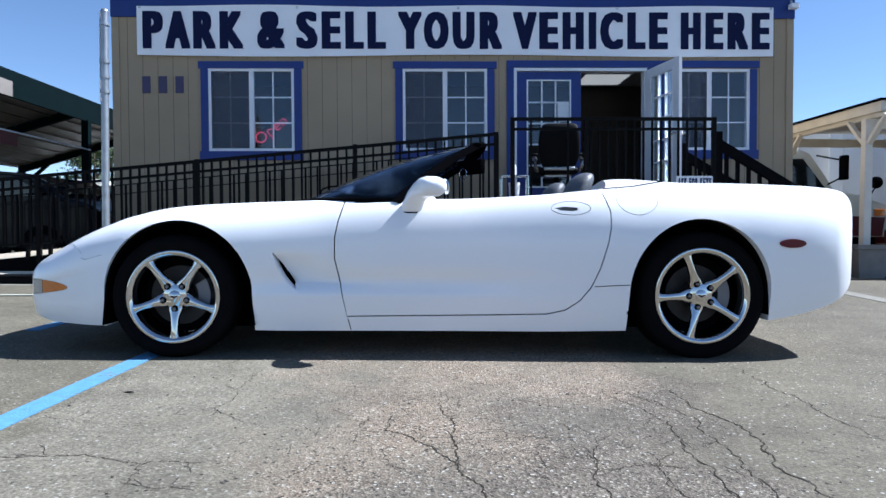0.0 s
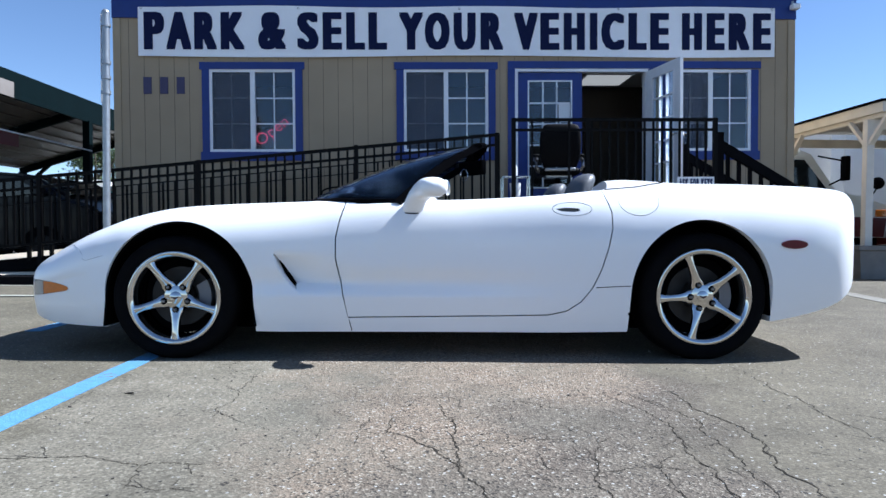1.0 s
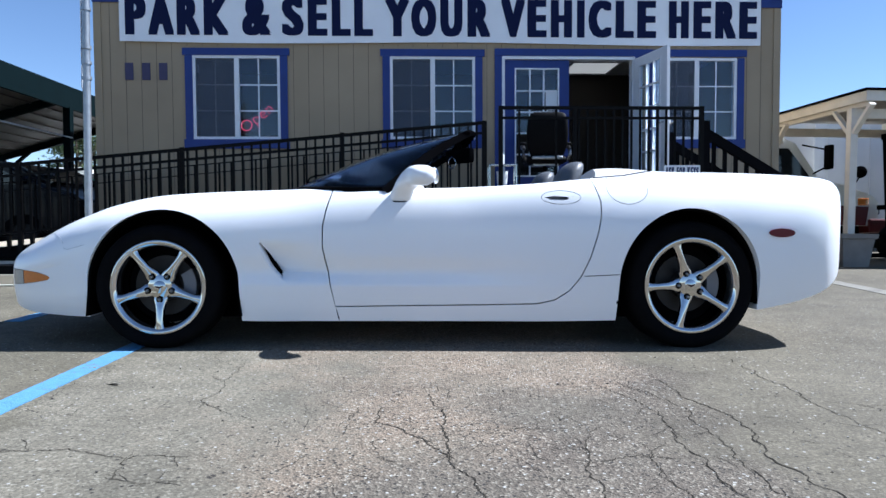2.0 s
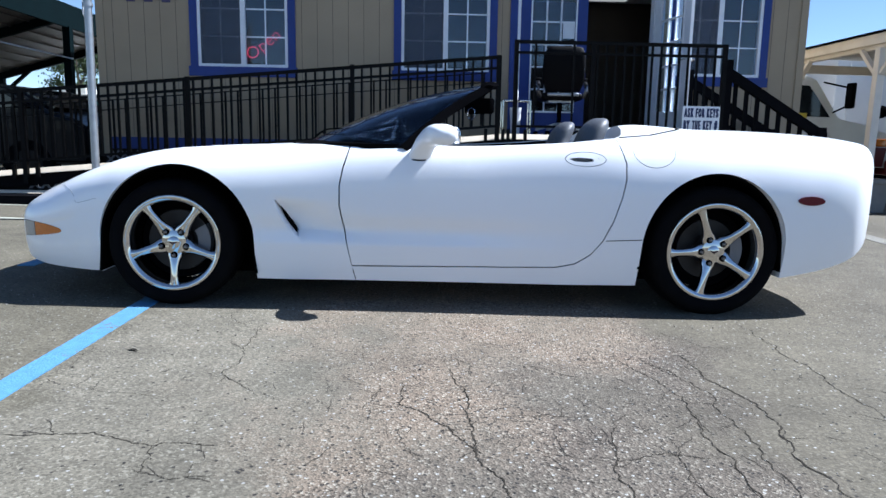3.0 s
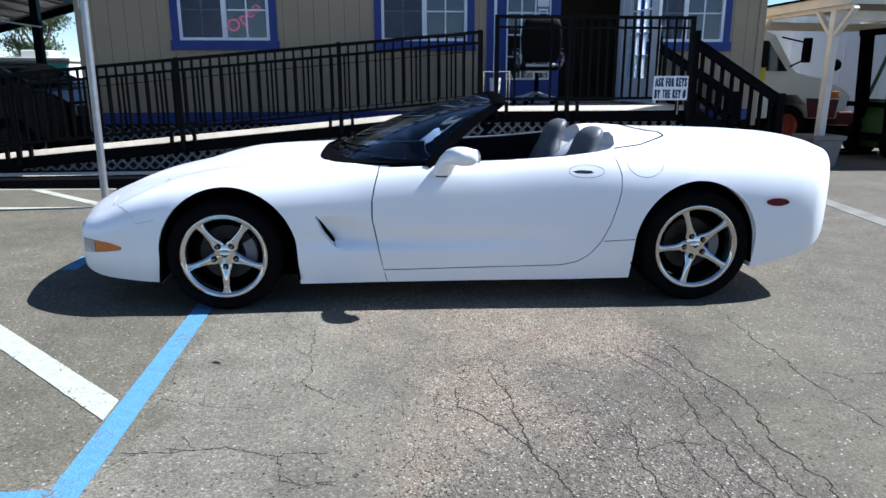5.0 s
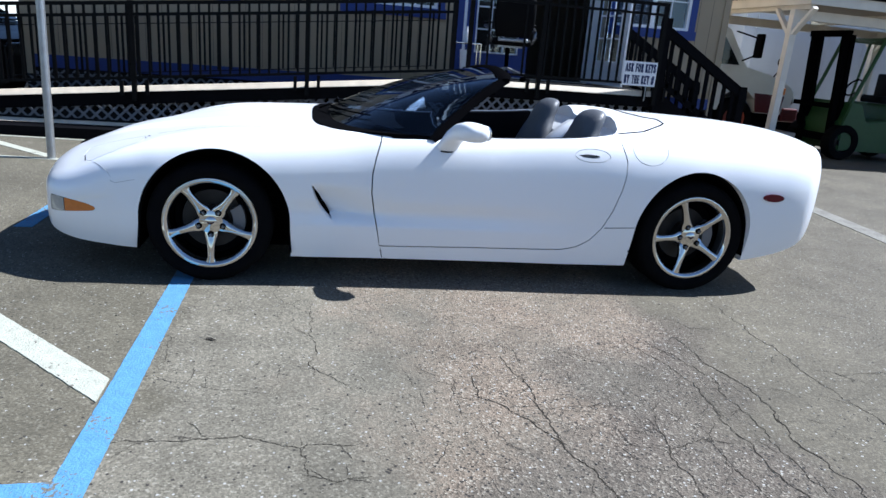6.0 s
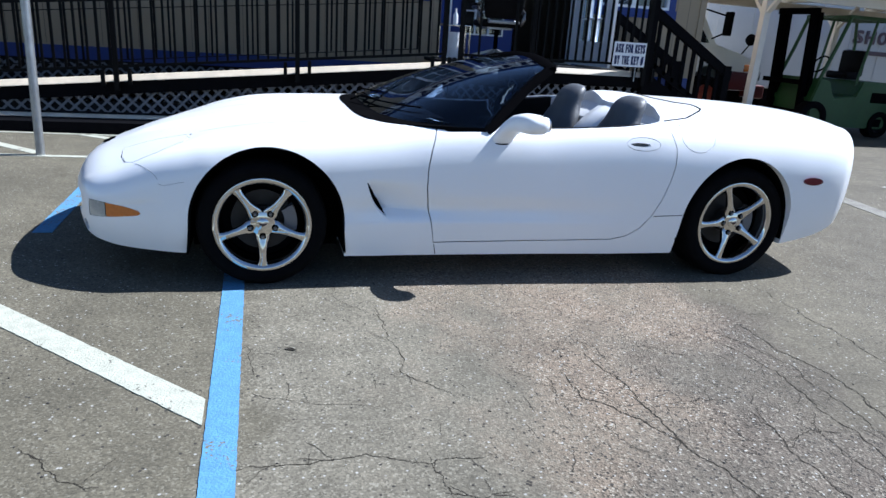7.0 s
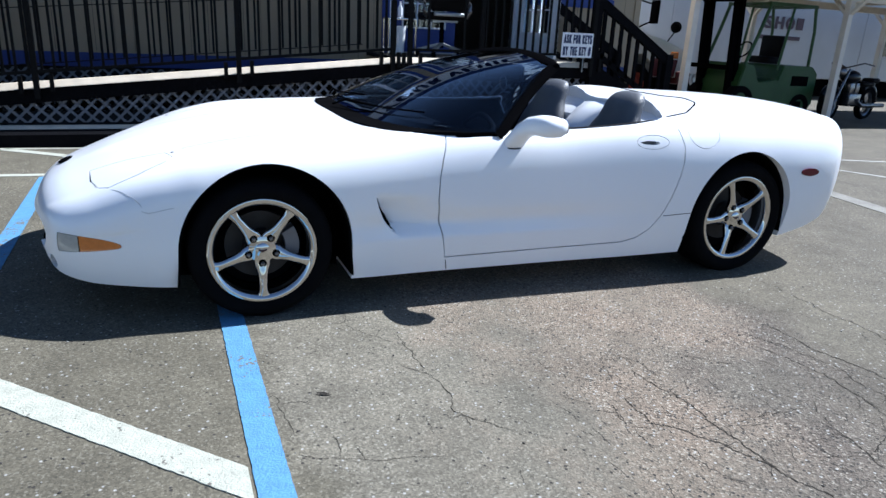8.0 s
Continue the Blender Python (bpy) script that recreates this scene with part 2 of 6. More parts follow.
    base = mixed(step(along, -1.65, -1.25), sealed_left, sealed_worn)
    base = mixed(right, base, sealed_right)
    base = mixed(far_right, base, sealed_left)
    base = mixed(coarse, base, pebbly)
    # sparse pale stones that the binder has worn off
    v, g = n.new("ShaderNodeTexVoronoi"), n.new("ShaderNodeSeparateColor")
    v.inputs["Scale"].default_value = 75
    l.new(co.outputs["Object"], v.inputs["Vector"])
    l.new(v.outputs["Color"], g.inputs["Color"])
    pale = math_of("MULTIPLY", step(math_of("ADD", g.outputs["Green"], math_of("MULTIPLY", coarse, 0.045)), 0.945, 0.95), math_of("SUBTRACT", 1.0, step(v.outputs["Distance"], 0.26, 0.40)))
    base = mixed(pale, base, (0.32, 0.31, 0.28))
    # dark pits where stones have come out
    pits = math_of("MULTIPLY", step(math_of("ADD", g.outputs["Blue"], math_of("MULTIPLY", coarse, 0.06)), 0.98, 0.985), math_of("SUBTRACT", 1.0, step(v.outputs["Distance"], 0.30, 0.46)))
    base = mixed(pits, base, (0.030, 0.026, 0.022))
    c = math_of("MULTIPLY", noise_at(0.8, 5, 0.80, 1.18), noise_at(4.5, 6, 0.84, 1.16))
    c = math_of("MULTIPLY", c, noise_at(45, 3, 0.88, 1.12))
    mul = n.new("ShaderNodeVectorMath")
    mul.operation = "SCALE"
    l.new(base, mul.inputs[0])
    l.new(c, mul.inputs["Scale"])
    l.new(mul.outputs["Vector"], b.inputs["Base Color"])
    b.inputs["Roughness"].default_value = 0.88
    b.inputs["Specular IOR Level"].default_value = 0.3
    bp = n.new("ShaderNodeBump")
    bp.inputs["Strength"].default_value, bp.inputs["Distance"].default_value = 0.6, 0.006
    l.new(math_of("MULTIPLY", d1, math_of("ADD", coarse, 0.25)), bp.inputs["Height"])
    l.new(bp.outputs["Normal"], b.inputs["Normal"])
    return m


ASPHALT = asphalt()


def road_paint(name, colour, wear):
    """Road paint with chips and thin spots through which the stone shows."""
    m = paint(name, colour, 0.75, vary=0.14, scale=22, bump=0.5, bump_scale=130)
    n, l, b = m.node_tree.nodes, m.node_tree.links, m.node_tree.nodes["Principled BSDF"]
    co = n.new("ShaderNodeTexCoord")
    big, small, add, cut, mix = n.new("ShaderNodeTexNoise"), n.new("ShaderNodeTexNoise"), n.new("ShaderNodeMath"), n.new("ShaderNodeMapRange"), n.new("ShaderNodeMix")
    big.inputs["Scale"].default_value, big.inputs["Detail"].default_value = 5, 3
    small.inputs["Scale"].default_value, small.inputs["Detail"].default_value = 70, 5
    for t in (big, small):
        l.new(co.outputs["Object"], t.inputs["Vector"])
    add.operation = "ADD"
    l.new(big.outputs["Fac"], add.inputs[0])
    l.new(small.outputs["Fac"], add.inputs[1])
    cut.inputs["From Min"].default_value, cut.inputs["From Max"].default_value = wear, wear + 0.05
    l.new(add.outputs[0], cut.inputs["Value"])
    mix.data_type = "RGBA"
    l.new(cut.outputs["Result"], mix.inputs["Factor"])
    l.new(b.inputs["Base Color"].links[0].from_socket, mix.inputs[6])
    mix.inputs[7].default_value = (0.12, 0.11, 0.09, 1)
    l.new(mix.outputs[2], b.inputs["Base Color"])
    return m


PAINT_BLUE = road_paint("worn_blue_road_paint", (0.082, 0.215, 0.365), 1.17)
PAINT_WHITE = road_paint("worn_white_road_paint", (0.37, 0.37, 0.30), 1.18)
g = bmesh.new()
prism(g, [(-400, -400), (400, -400), (400, 600), (-400, 600)], -0.3, 0.0, "Z")
solo("ground", g, ASPHALT, "grey worn asphalt car park with fine cracks", "ground", kind="structure")


def stripe(name, a, b, width, material, label, slant=0.0):
    """A painted line with slightly ragged edges; slant cuts its end askew."""
    a, b = Vector((*a, 0)), Vector((*b, 0))
    along = (b - a).normalized()
    side = Vector((-along.y, along.x, 0)) * width / 2
    rag, n = random.Random(int(1000 * abs(a.x) + 77 * abs(a.y))), max(2, int((b - a).length / 0.02))
    edge = [[], []]
    for i in range(n + 1):
        for k, s in enumerate((-1, 1)):
            p = a + (b - a) * i / n + along * (slant * s * i / n) + side * s * (1 + rag.uniform(-0.028, 0.028))
            edge[k].append((p.x, p.y))
    return solo(name, prism(bmesh.new(), edge[0] + edge[1][::-1], 0.0005, 0.004, "Z"), material, label, "road marking", "parking lines", "structure")


stripe("parking_line", (-1.475, -3.6), (-1.455, 1.9), 0.10, PAINT_BLUE, "worn light blue painted parking line on asphalt")
stripe("parking_line", (-3.30, -0.23), (-1.530, -2.036), 0.115, PAINT_WHITE, "worn white painted diagonal stripe meeting the blue line", -0.057)
stripe("parking_line", (-4.0, -2.61), (-1.523, -2.61), 0.10, PAINT_BLUE, "worn light blue painted cross line on asphalt")
stripe("parking_line", (-2.52, 0.0), (-2.52, 2.15), 0.10, PAINT_BLUE, "worn light blue painted parking line on asphalt")
stripe("parking_line", (-9.0, 2.28), (-2.0, 2.22), 0.08, PAINT_WHITE, "thin white painted line along the parking bays")
stripe("parking_line", (-9.0, 3.38), (3.6, 3.38), 0.05, PAINT_WHITE, "thin white painted line before the ramp")
stripe("parking_line", (-3.0, 3.36), (-2.3, 2.9), 0.10, PAINT_WHITE, "white painted diagonal stripe on asphalt")
stripe("parking_line", (-4.25, 3.36), (-3.15, 2.35), 0.10, PAINT_WHITE, "white painted diagonal stripe on asphalt")
PAINT_PALE = road_paint("pale_worn_road_paint", (0.26, 0.25, 0.215), 1.1)
PAINT_FADED = road_paint("faded_road_paint", (0.175, 0.165, 0.135), 1.02)
stripe("parking_line", (4.45, 3.1), (3.86, -0.6), 0.20, PAINT_FADED, "faded pale painted parking line on asphalt")
stripe("parking_line", (5.99, 2.14), (7.2, 1.78), 0.08, PAINT_PALE, "thin faded painted line on asphalt")
stripe("parking_line", (5.27, 1.70), (5.85, 0.65), 0.08, PAINT_PALE, "thin faded painted line on asphalt")

# cracks: thin dark ribbons that wander between a few marks
CRACK = paint("crack_dirt", (0.030, 0.026, 0.020), 0.95, vary=0.5, scale=14, spec=0.1)
FINE_CRACK = paint("fine_crack_dirt", (0.040, 0.035, 0.029), 0.95, vary=0.3, scale=30, spec=0.1)


def crack(bm, marks, width, rnd, z=0.0016):
    pts = [Vector((*m, 0)) for m in marks]
    for level, amp in enumerate((0.07, 0.10, 0.14, 0.18, 0.20)):
        out = [pts[0]]
        for a, b in zip(pts, pts[1:]):
            d = b - a
            out += [(a + b) / 2 + Vector((-d.y, d.x, 0)) * rnd.uniform(-amp, amp), b]
        pts = out
    last = None
    n = len(pts)
    for i, p in enumerate(pts):
        d = (pts[min(i + 1, n - 1)] - pts[max(i - 1, 0)]).normalized()
        w = width * rnd.uniform(0.25, 1.2) * min(1.0, 0.3 + 5 * min(i, n - 1 - i) / n) / 2
        side = Vector((-d.y, d.x, 0)) * w
        pair = bm.verts.new((p.x + side.x, p.y + side.y, z)), bm.verts.new((p.x - side.x, p.y - side.y, z))
        if last:
            bm.faces.new((last[0], last[1], pair[1], pair[0]))
        last = pair
    return pts


rnd = random.Random(11)
wide, fine = bmesh.new(), bmesh.new()


def wide_crack(width, *marks):
    line = crack(wide, marks, width, rnd)
    for k in range(len(marks)):
        p = rnd.choice(line)
        a, r = rnd.uniform(0, math.tau), rnd.uniform(0.04, 0.16)
        crack(fine, ((p.x, p.y), (p.x + r * math.cos(a), p.y + r * math.sin(a))), 0.003, rnd, 0.0012)


wide_crack(0.0060, (0.91, -1.50), (0.91, -1.86), (0.97, -2.06), (0.92, -2.33), (0.95, -3.1))
wide_crack(0.0052, (0.62, -1.58), (0.73, -1.96), (0.69, -2.41), (0.70, -3.1))
wide_crack(0.0040, (0.73, -1.58), (0.86, -1.99), (0.79, -2.51), (0.84, -3.0))
wide_crack(0.0044, (1.37, -1.00), (1.36, -1.63), (1.36, -2.27), (1.45, -2.9))
wide_crack(0.0024, (1.36, -1.90), (1.56, -1.96), (1.85, -1.93))
wide_crack(0.0024, (1.33, -1.45), (1.06, -1.45), (0.94, -1.19))
wide_crack(0.0048, (0.45, -2.19), (0.38, -2.49), (0.38, -2.77), (0.30, -3.0))
wide_crack(0.0032, (0.38, -2.49), (0.54, -2.43), (0.65, -2.46))
wide_crack(0.0032, (0.58, -2.35), (0.54, -2.59), (0.57, -2.9))
wide_crack(0.0024, (0.44, -2.19), (0.23, -2.19), (0.05, -2.21))
wide_crack(0.0056, (-0.02, -1.73), (0.02, -2.11), (0.02, -2.29), (0.03, -2.45))
wide_crack(0.0056, (-0.19, -1.89), (-0.20, -2.11), (-0.04, -2.33), (0.07, -2.60), (0.10, -2.80))
wide_crack(0.0036, (0.00, -1.63), (0.05, -1.72))
wide_crack(0.0028, (0.30, -1.73), (0.44, -1.86))
wide_crack(0.0024, (0.18, -2.43), (0.37, -2.48))
wide_crack(0.0028, (-0.27, -1.94), (-0.29, -2.07))
wide_crack(0.0022, (-1.37, -1.95), (-1.19, -2.02), (-0.94, -2.09))
wide_crack(0.0037, (-2.03, -2.17), (-1.87, -2.35), (-1.80, -2.40))
wide_crack(0.0025, (-1.01, -1.03), (-0.95, -1.18), (-0.86, -1.27))
wide_crack(0.0031, (-0.84, -1.15), (-0.83, -1.84), (-0.79, -1.90), (-0.66, -2.05))
wide_crack(0.0025, (-1.40, -1.55), (-1.39, -1.85))
wide_crack(0.0037, (-1.55, -2.34), (-1.29, -2.36), (-1.04, -2.34), (-0.86, -2.42), (-0.64, -2.40))
wide_crack(0.0025, (-0.85, -2.36), (-0.83, -2.57), (-0.74, -2.60), (-0.64, -2.58))
for k in range(150):
    x, y = rnd.gauss(0.25, 0.55), rnd.gauss(-2.1, 0.5)
    if y > -1.0 or abs(x + 1.46) < 0.12:
        continue
    a, r = rnd.gauss(-1.2, 0.9), rnd.uniform(0.03, 0.14)
    crack(fine, ((x, y), (x + r * math.cos(a), y + r * math.sin(a))), rnd.uniform(0.0015, 0.0035), rnd, 0.0010)
for name, bm, mat, label in (("crack_network", wide, CRACK, "dark branching cracks in the asphalt"), ("fine_crack_network", fine, FINE_CRACK, "fine hairline cracks in the asphalt")):
    me = bpy.data.meshes.new(name)
    bm.to_mesh(me)
    bm.free()
    me.materials.append(mat)
    tagged(new(name, me), label, "crack", kind="stuff")

# loose pale grit and chips
grit = bmesh.new()
for k in range(650):
    x, y = rnd.uniform(-3.0, 3.2), rnd.uniform(-3.4, -0.4)
    s = rnd.uniform(0.0014, 0.0036) * (1.6 if rnd.random() < 0.06 else 1)
    v = bmesh.ops.create_icosphere(grit, subdivisions=1, radius=s, matrix=Matrix.Translation((x, y, s * 0.4)) @ Matrix.Diagonal((1.0, rnd.uniform(0.6, 1.4), 0.6, 1)))
GRIT = paint("pale_grit", (0.26, 0.25, 0.22), 0.8, vary=0.3, scale=3)
solo("grit", grit, GRIT, "loose pale grit on the asphalt", "grit", kind="stuff")

chips = bmesh.new()
for k in range(110):
    x, y, s = rnd.uniform(-2.6, 1.6), rnd.uniform(-3.0, -0.95), rnd.uniform(0.0025, 0.0065)
    bmesh.ops.create_icosphere(chips, subdivisions=1, radius=s, matrix=Matrix.Translation((x, y, 0.002)) @ Matrix.Rotation(rnd.uniform(0, 3), 4, "Z") @ Matrix.Diagonal((1.0, rnd.uniform(0.3, 0.8), 0.35, 1)))
solo("dark_chips", chips, paint("dark_leaf_bits", (0.03, 0.026, 0.022), 0.9, vary=0.3), "small dark leaf bits and chips on the asphalt", "debris", kind="stuff")

leaf_bm = bmesh.new()
rim = [(-0.045, -0.001), (-0.02, 0.010), (0.012, 0.012), (0.047, 0.002), (0.015, -0.008), (-0.018, -0.009)]
leaf_bm.faces.new([leaf_bm.verts.new((x, y, 0.002 + 0.004 * math.sin(60 * x))) for x, y in rim])
bmesh.ops.solidify(leaf_bm, geom=leaf_bm.faces[:], thickness=0.0012)
solo("dry_leaf", leaf_bm, paint("dry_leaf_brown", (0.085, 0.075, 0.06), 0.85, vary=0.3, scale=60), "small dry curled leaf lying on the asphalt", "leaf", at=pose(-1.243, -1.60, 0.001, 0, 0, -32))

# ---- office building ----
B = pose(0, 0, 0, 0, -0.7, 0)
WALL_Y = 5.2
LEFT, RIGHT, BACK = -4.32, 5.09, 11.5
DECK = 0.905
WIN = ((-3.03, -1.86), (-0.37, 0.80), (3.34, 4.48))
WIN_Z = (1.735, 2.865)
DOOR_X, DOOR_TOP = (1.17, 3.03), 2.875


def wall_with_holes(x0, x1, y0, y1, z0, z1, holes):
    """One wall, with openings that go right through."""
    bm = bmesh.new()
    xs = sorted({x0, x1, *(h[0] for h in holes), *(h[1] for h in holes)})
    zs = sorted({z0, z1, *(h[2] for h in holes), *(h[3] for h in holes)})
    for a, b in zip(xs, xs[1:]):
        for c, d in zip(zs, zs[1:]):
            if not any(h[0] <= a and b <= h[1] and h[2] <= c and d <= h[3] for h in holes):
                box(bm, a, b, y0, y1, c, d)
    bmesh.ops.remove_doubles(bm, verts=bm.verts, dist=0.0005)
    return bm


def wall_frame(x0, x1, y0, y1, z0, z1, w):
    """A flat rectangular frame, w wide."""
    return boxes((x0, x1, y0, y0 + w, z0, z1), (x0, x1, y1 - w, y1, z0, z1), (x0, x0 + w, y0 + w, y1 - w, z0, z1), (x1 - w, x1, y0 + w, y1 - w, z0, z1))


HOLES = [(a, b, *WIN_Z) for a, b in WIN] + [(*DOOR_X, DECK, DOOR_TOP)]
house = thing("office_building", "tan single-storey modular office with blue trim and white banner", "building", at=B)
part("wall", wall_with_holes(LEFT, RIGHT, WALL_Y, WALL_Y + 0.12, 0.80, 3.9, HOLES), WALL_TAN, house, "tan grooved siding wall")
part("wall", boxes((LEFT, LEFT + 0.12, WALL_Y + 0.12, BACK, -0.3, 3.9)), WALL_TAN, house)
part("wall", boxes((RIGHT - 0.12, RIGHT, WALL_Y + 0.12, BACK, -0.3, 3.9)), WALL_TAN, house)
part("wall", boxes((LEFT, RIGHT, BACK, BACK + 0.12, -0.3, 3.9)), WALL_TAN, house)
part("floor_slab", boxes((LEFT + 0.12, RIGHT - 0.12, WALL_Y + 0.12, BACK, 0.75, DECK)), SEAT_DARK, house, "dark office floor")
part("roof", boxes((LEFT - 0.15, RIGHT + 0.15, WALL_Y - 0.15, BACK + 0.2, 3.9, 4.05)), TRIM_BLUE, house, "flat roof with blue edge")
part("fascia", boxes((LEFT - 0.01, RIGHT + 0.01, WALL_Y - 0.03, WALL_Y - 0.002, 3.56, 3.9)), TRIM_BLUE, house, "blue fascia board")
part("skirt_board", boxes((LEFT, RIGHT, WALL_Y - 0.012, WALL_Y + 0.1, 0.645, 0.80)), TRIM_BLUE, house, "blue skirt board")
# near-black soil tone puts the underfloor shade into this wall's colour
part("skirt_wall", boxes((LEFT, RIGHT, WALL_Y + 0.03, WALL_Y + 0.10, -0.2, 0.645)), SOIL_AND_SHADE, house, "wall darkened for the shade under the floor")


def glyph_mesh(name, body, width, height, depth=0.004, heavy=(0.0, 0.0), offset=0.0):
    """Lettering in the built-in font, fitted into width by height, facing -y, its lower left corner at the origin; heavy broadens the strokes each way."""
    c = bpy.data.curves.new(name, "FONT")
    c.body, c.size, c.extrude, c.resolution_u, c.offset = body, 1.0, 0.01, 3, offset
    ob = new(name, c)
    bpy.context.view_layer.update()
    me = bpy.data.meshes.new_from_object(ob.evaluated_get(bpy.context.evaluated_depsgraph_get()))
    bpy.data.objects.remove(ob)
    bpy.data.curves.remove(c)
    co = np.array([v.co[:] for v in me.vertices])
    lo, hi = co.min(0), co.max(0)
    dx, dz = heavy
    for v, q in zip(me.vertices, (co - lo) / (hi - lo)):
        v.co = (dx + q[0] * (width - 2 * dx), -q[2] * depth, dz + q[1] * (height - 2 * dz))
    me.update()
    if dx or dz:
        bm, thick = bmesh.new(), bmesh.new()
        bm.from_mesh(me)
        for k, (sx, sz) in enumerate((a, b) for a in (-1, -0.67, -0.33, 0, 0.33, 0.67, 1) for b in (-1, 1)):
            spread = bm.copy()
            bmesh.ops.translate(spread, verts=spread.verts, vec=(sx * dx, -0.00015 * k, sz * dz))
            shifted = bpy.data.meshes.new("stroke")
            spread.to_mesh(shifted)
            spread.free()
            thick.from_mesh(shifted)
            bpy.data.meshes.remove(shifted)
        thick.to_mesh(me)
        bm.free()
        thick.free()
    return me


def letters(parent, name, body, x, y, z, width, height, material, depth=0.004, label="", heavy=(0.0, 0.0), offset=0.0):
    me = glyph_mesh(name, body, width, height, depth, heavy, offset)
    me.materials.clear()
    me.materials.append(material)
    ob = new(name, me)
    ob.parent = parent
    ob.location = (x, y, z)
    if label:
        ob["label"] = label
    return ob


# ink width and side bearings of heavy poster capitals, in cap heights
INK = {"P": (0.56, 0.07, 0.04), "A": (0.68, 0.01, 0.01), "R": (0.62, 0.07, 0.03), "K": (0.66, 0.07, 0.0), "&": (0.66, 0.03, 0.03), "S": (0.59, 0.04, 0.04), "E": (0.53, 0.07, 0.05), "L": (0.51, 0.07, 0.03),
       "Y": (0.66, 0.0, 0.0), "O": (0.68, 0.04, 0.04), "U": (0.60, 0.065, 0.065), "V": (0.66, 0.0, 0.0), "H": (0.59, 0.07, 0.07), "I": (0.21, 0.07, 0.07), "C": (0.64, 0.04, 0.05),
       "F": (0.52, 0.07, 0.03), "B": (0.58, 0.07, 0.04), "T": (0.60, 0.02, 0.02), "#": (0.55, 0.03, 0.03)}


def word_of_letters(parent, word, x0, x1, y, z, height, material, depth, heavy, label):
    """A word between x0 and x1 of letters that are each their own mesh."""
    total = sum(sum(INK[c]) for c in word) - INK[word[0]][1] - INK[word[-1]][2]
    k, x = (x1 - x0) / total, x0 - INK[word[0]][1] * (x1 - x0) / total
    for c in word:
        ink, before, after = INK[c]
        letters(parent, "letter", c, x + before * k, y, z, ink * k, height, material, depth, label + " " + c, heavy)
        x += (ink + before + after) * k


# grooves of the siding, as battens set between shallow joints
for i in range(1, 47):
    x = LEFT + i * 0.2032
    if any(a - 0.12 < x < b + 0.12 for a, b in (*WIN, DOOR_X)):
        spans = [(0.82, 1.60), (2.99, 3.55)] if not DOOR_X[0] - 0.1 < x < DOOR_X[1] + 0.1 else [(2.99, 3.55)]
    else:
        spans = [(0.82, 3.55)]
    for lo, hi in spans:
        part("siding_groove", boxes((x - 0.004, x + 0.004, WALL_Y - 0.0015, WALL_Y + 0.01, lo, hi)), paint_groove if i > 1 else (paint_groove := paint("siding_joint", (0.165, 0.13, 0.088), 0.8)), house)
for x in (LEFT, RIGHT - 0.09):
    part("corner_board", boxes((x - 0.004, x + 0.094, WALL_Y - 0.018, WALL_Y + 0.05, 0.56, 3.556)), WALL_TAN, house, "tan corner board")
part("ceiling", boxes((LEFT + 0.12, RIGHT - 0.12, WALL_Y + 0.12, BACK, 3.25, 3.30)), WHITE_VINYL, house, "white office ceiling")
# added glow that stands in for a pale lit patch of ceiling
GLOW_PANEL, pn, pl, pb = nodes_of("ceiling_glow_panel")
pb.inputs["Base Color"].default_value, pb.inputs["Emission Color"].default_value, pb.inputs["Emission Strength"].default_value = (0.8, 0.8, 0.76, 1), (1.0, 0.97, 0.88, 1), 0.16
ceiling_glow = thing("ceiling_glow", "flat glowing panel added for the pale ceiling patch in the office", "ceiling light", at=B)
part("frame", wall_frame(2.60, 3.42, 7.05, 7.95, 3.215, 3.249, 0.03), WHITE_VINYL, ceiling_glow)
part("glow_sheet", boxes((2.631, 3.389, 7.081, 7.919, 3.222, 3.247)), GLOW_PANEL, ceiling_glow, "pale sheet glowing in place of lit ceiling")
# brown taken near black, so the room reads unlit
PANEL = paint("darkened_panelling", (0.035, 0.027, 0.02), 0.7, vary=0.2, scale=2)
part("partition", boxes((LEFT + 0.12, RIGHT - 0.12, 8.2, 8.3, DECK, 3.25)), PANEL, house, "brown inner wall darkened for the unlit room")

# glass that lets the dark room show and mirrors the sky
SCREEN = paint("insect_screen", (0.075, 0.09, 0.12), 0.7)
sn, sl = SCREEN.node_tree.nodes, SCREEN.node_tree.links
clear, mixed = sn.new("ShaderNodeBsdfTransparent"), sn.new("ShaderNodeMixShader")
mixed.inputs["Fac"].default_value = 0.5
sl.new(clear.outputs["BSDF"], mixed.inputs[1])
sl.new(sn["Principled BSDF"].outputs["BSDF"], mixed.inputs[2])
sl.new(mixed.outputs["Shader"], sn["Material Output"].inputs["Surface"])
# blue cast stands in for sky mirrored in the panes
BLIND = paint("sky_tinted_blind", (0.13, 0.17, 0.23), 0.7, vary=0.2, scale=4)


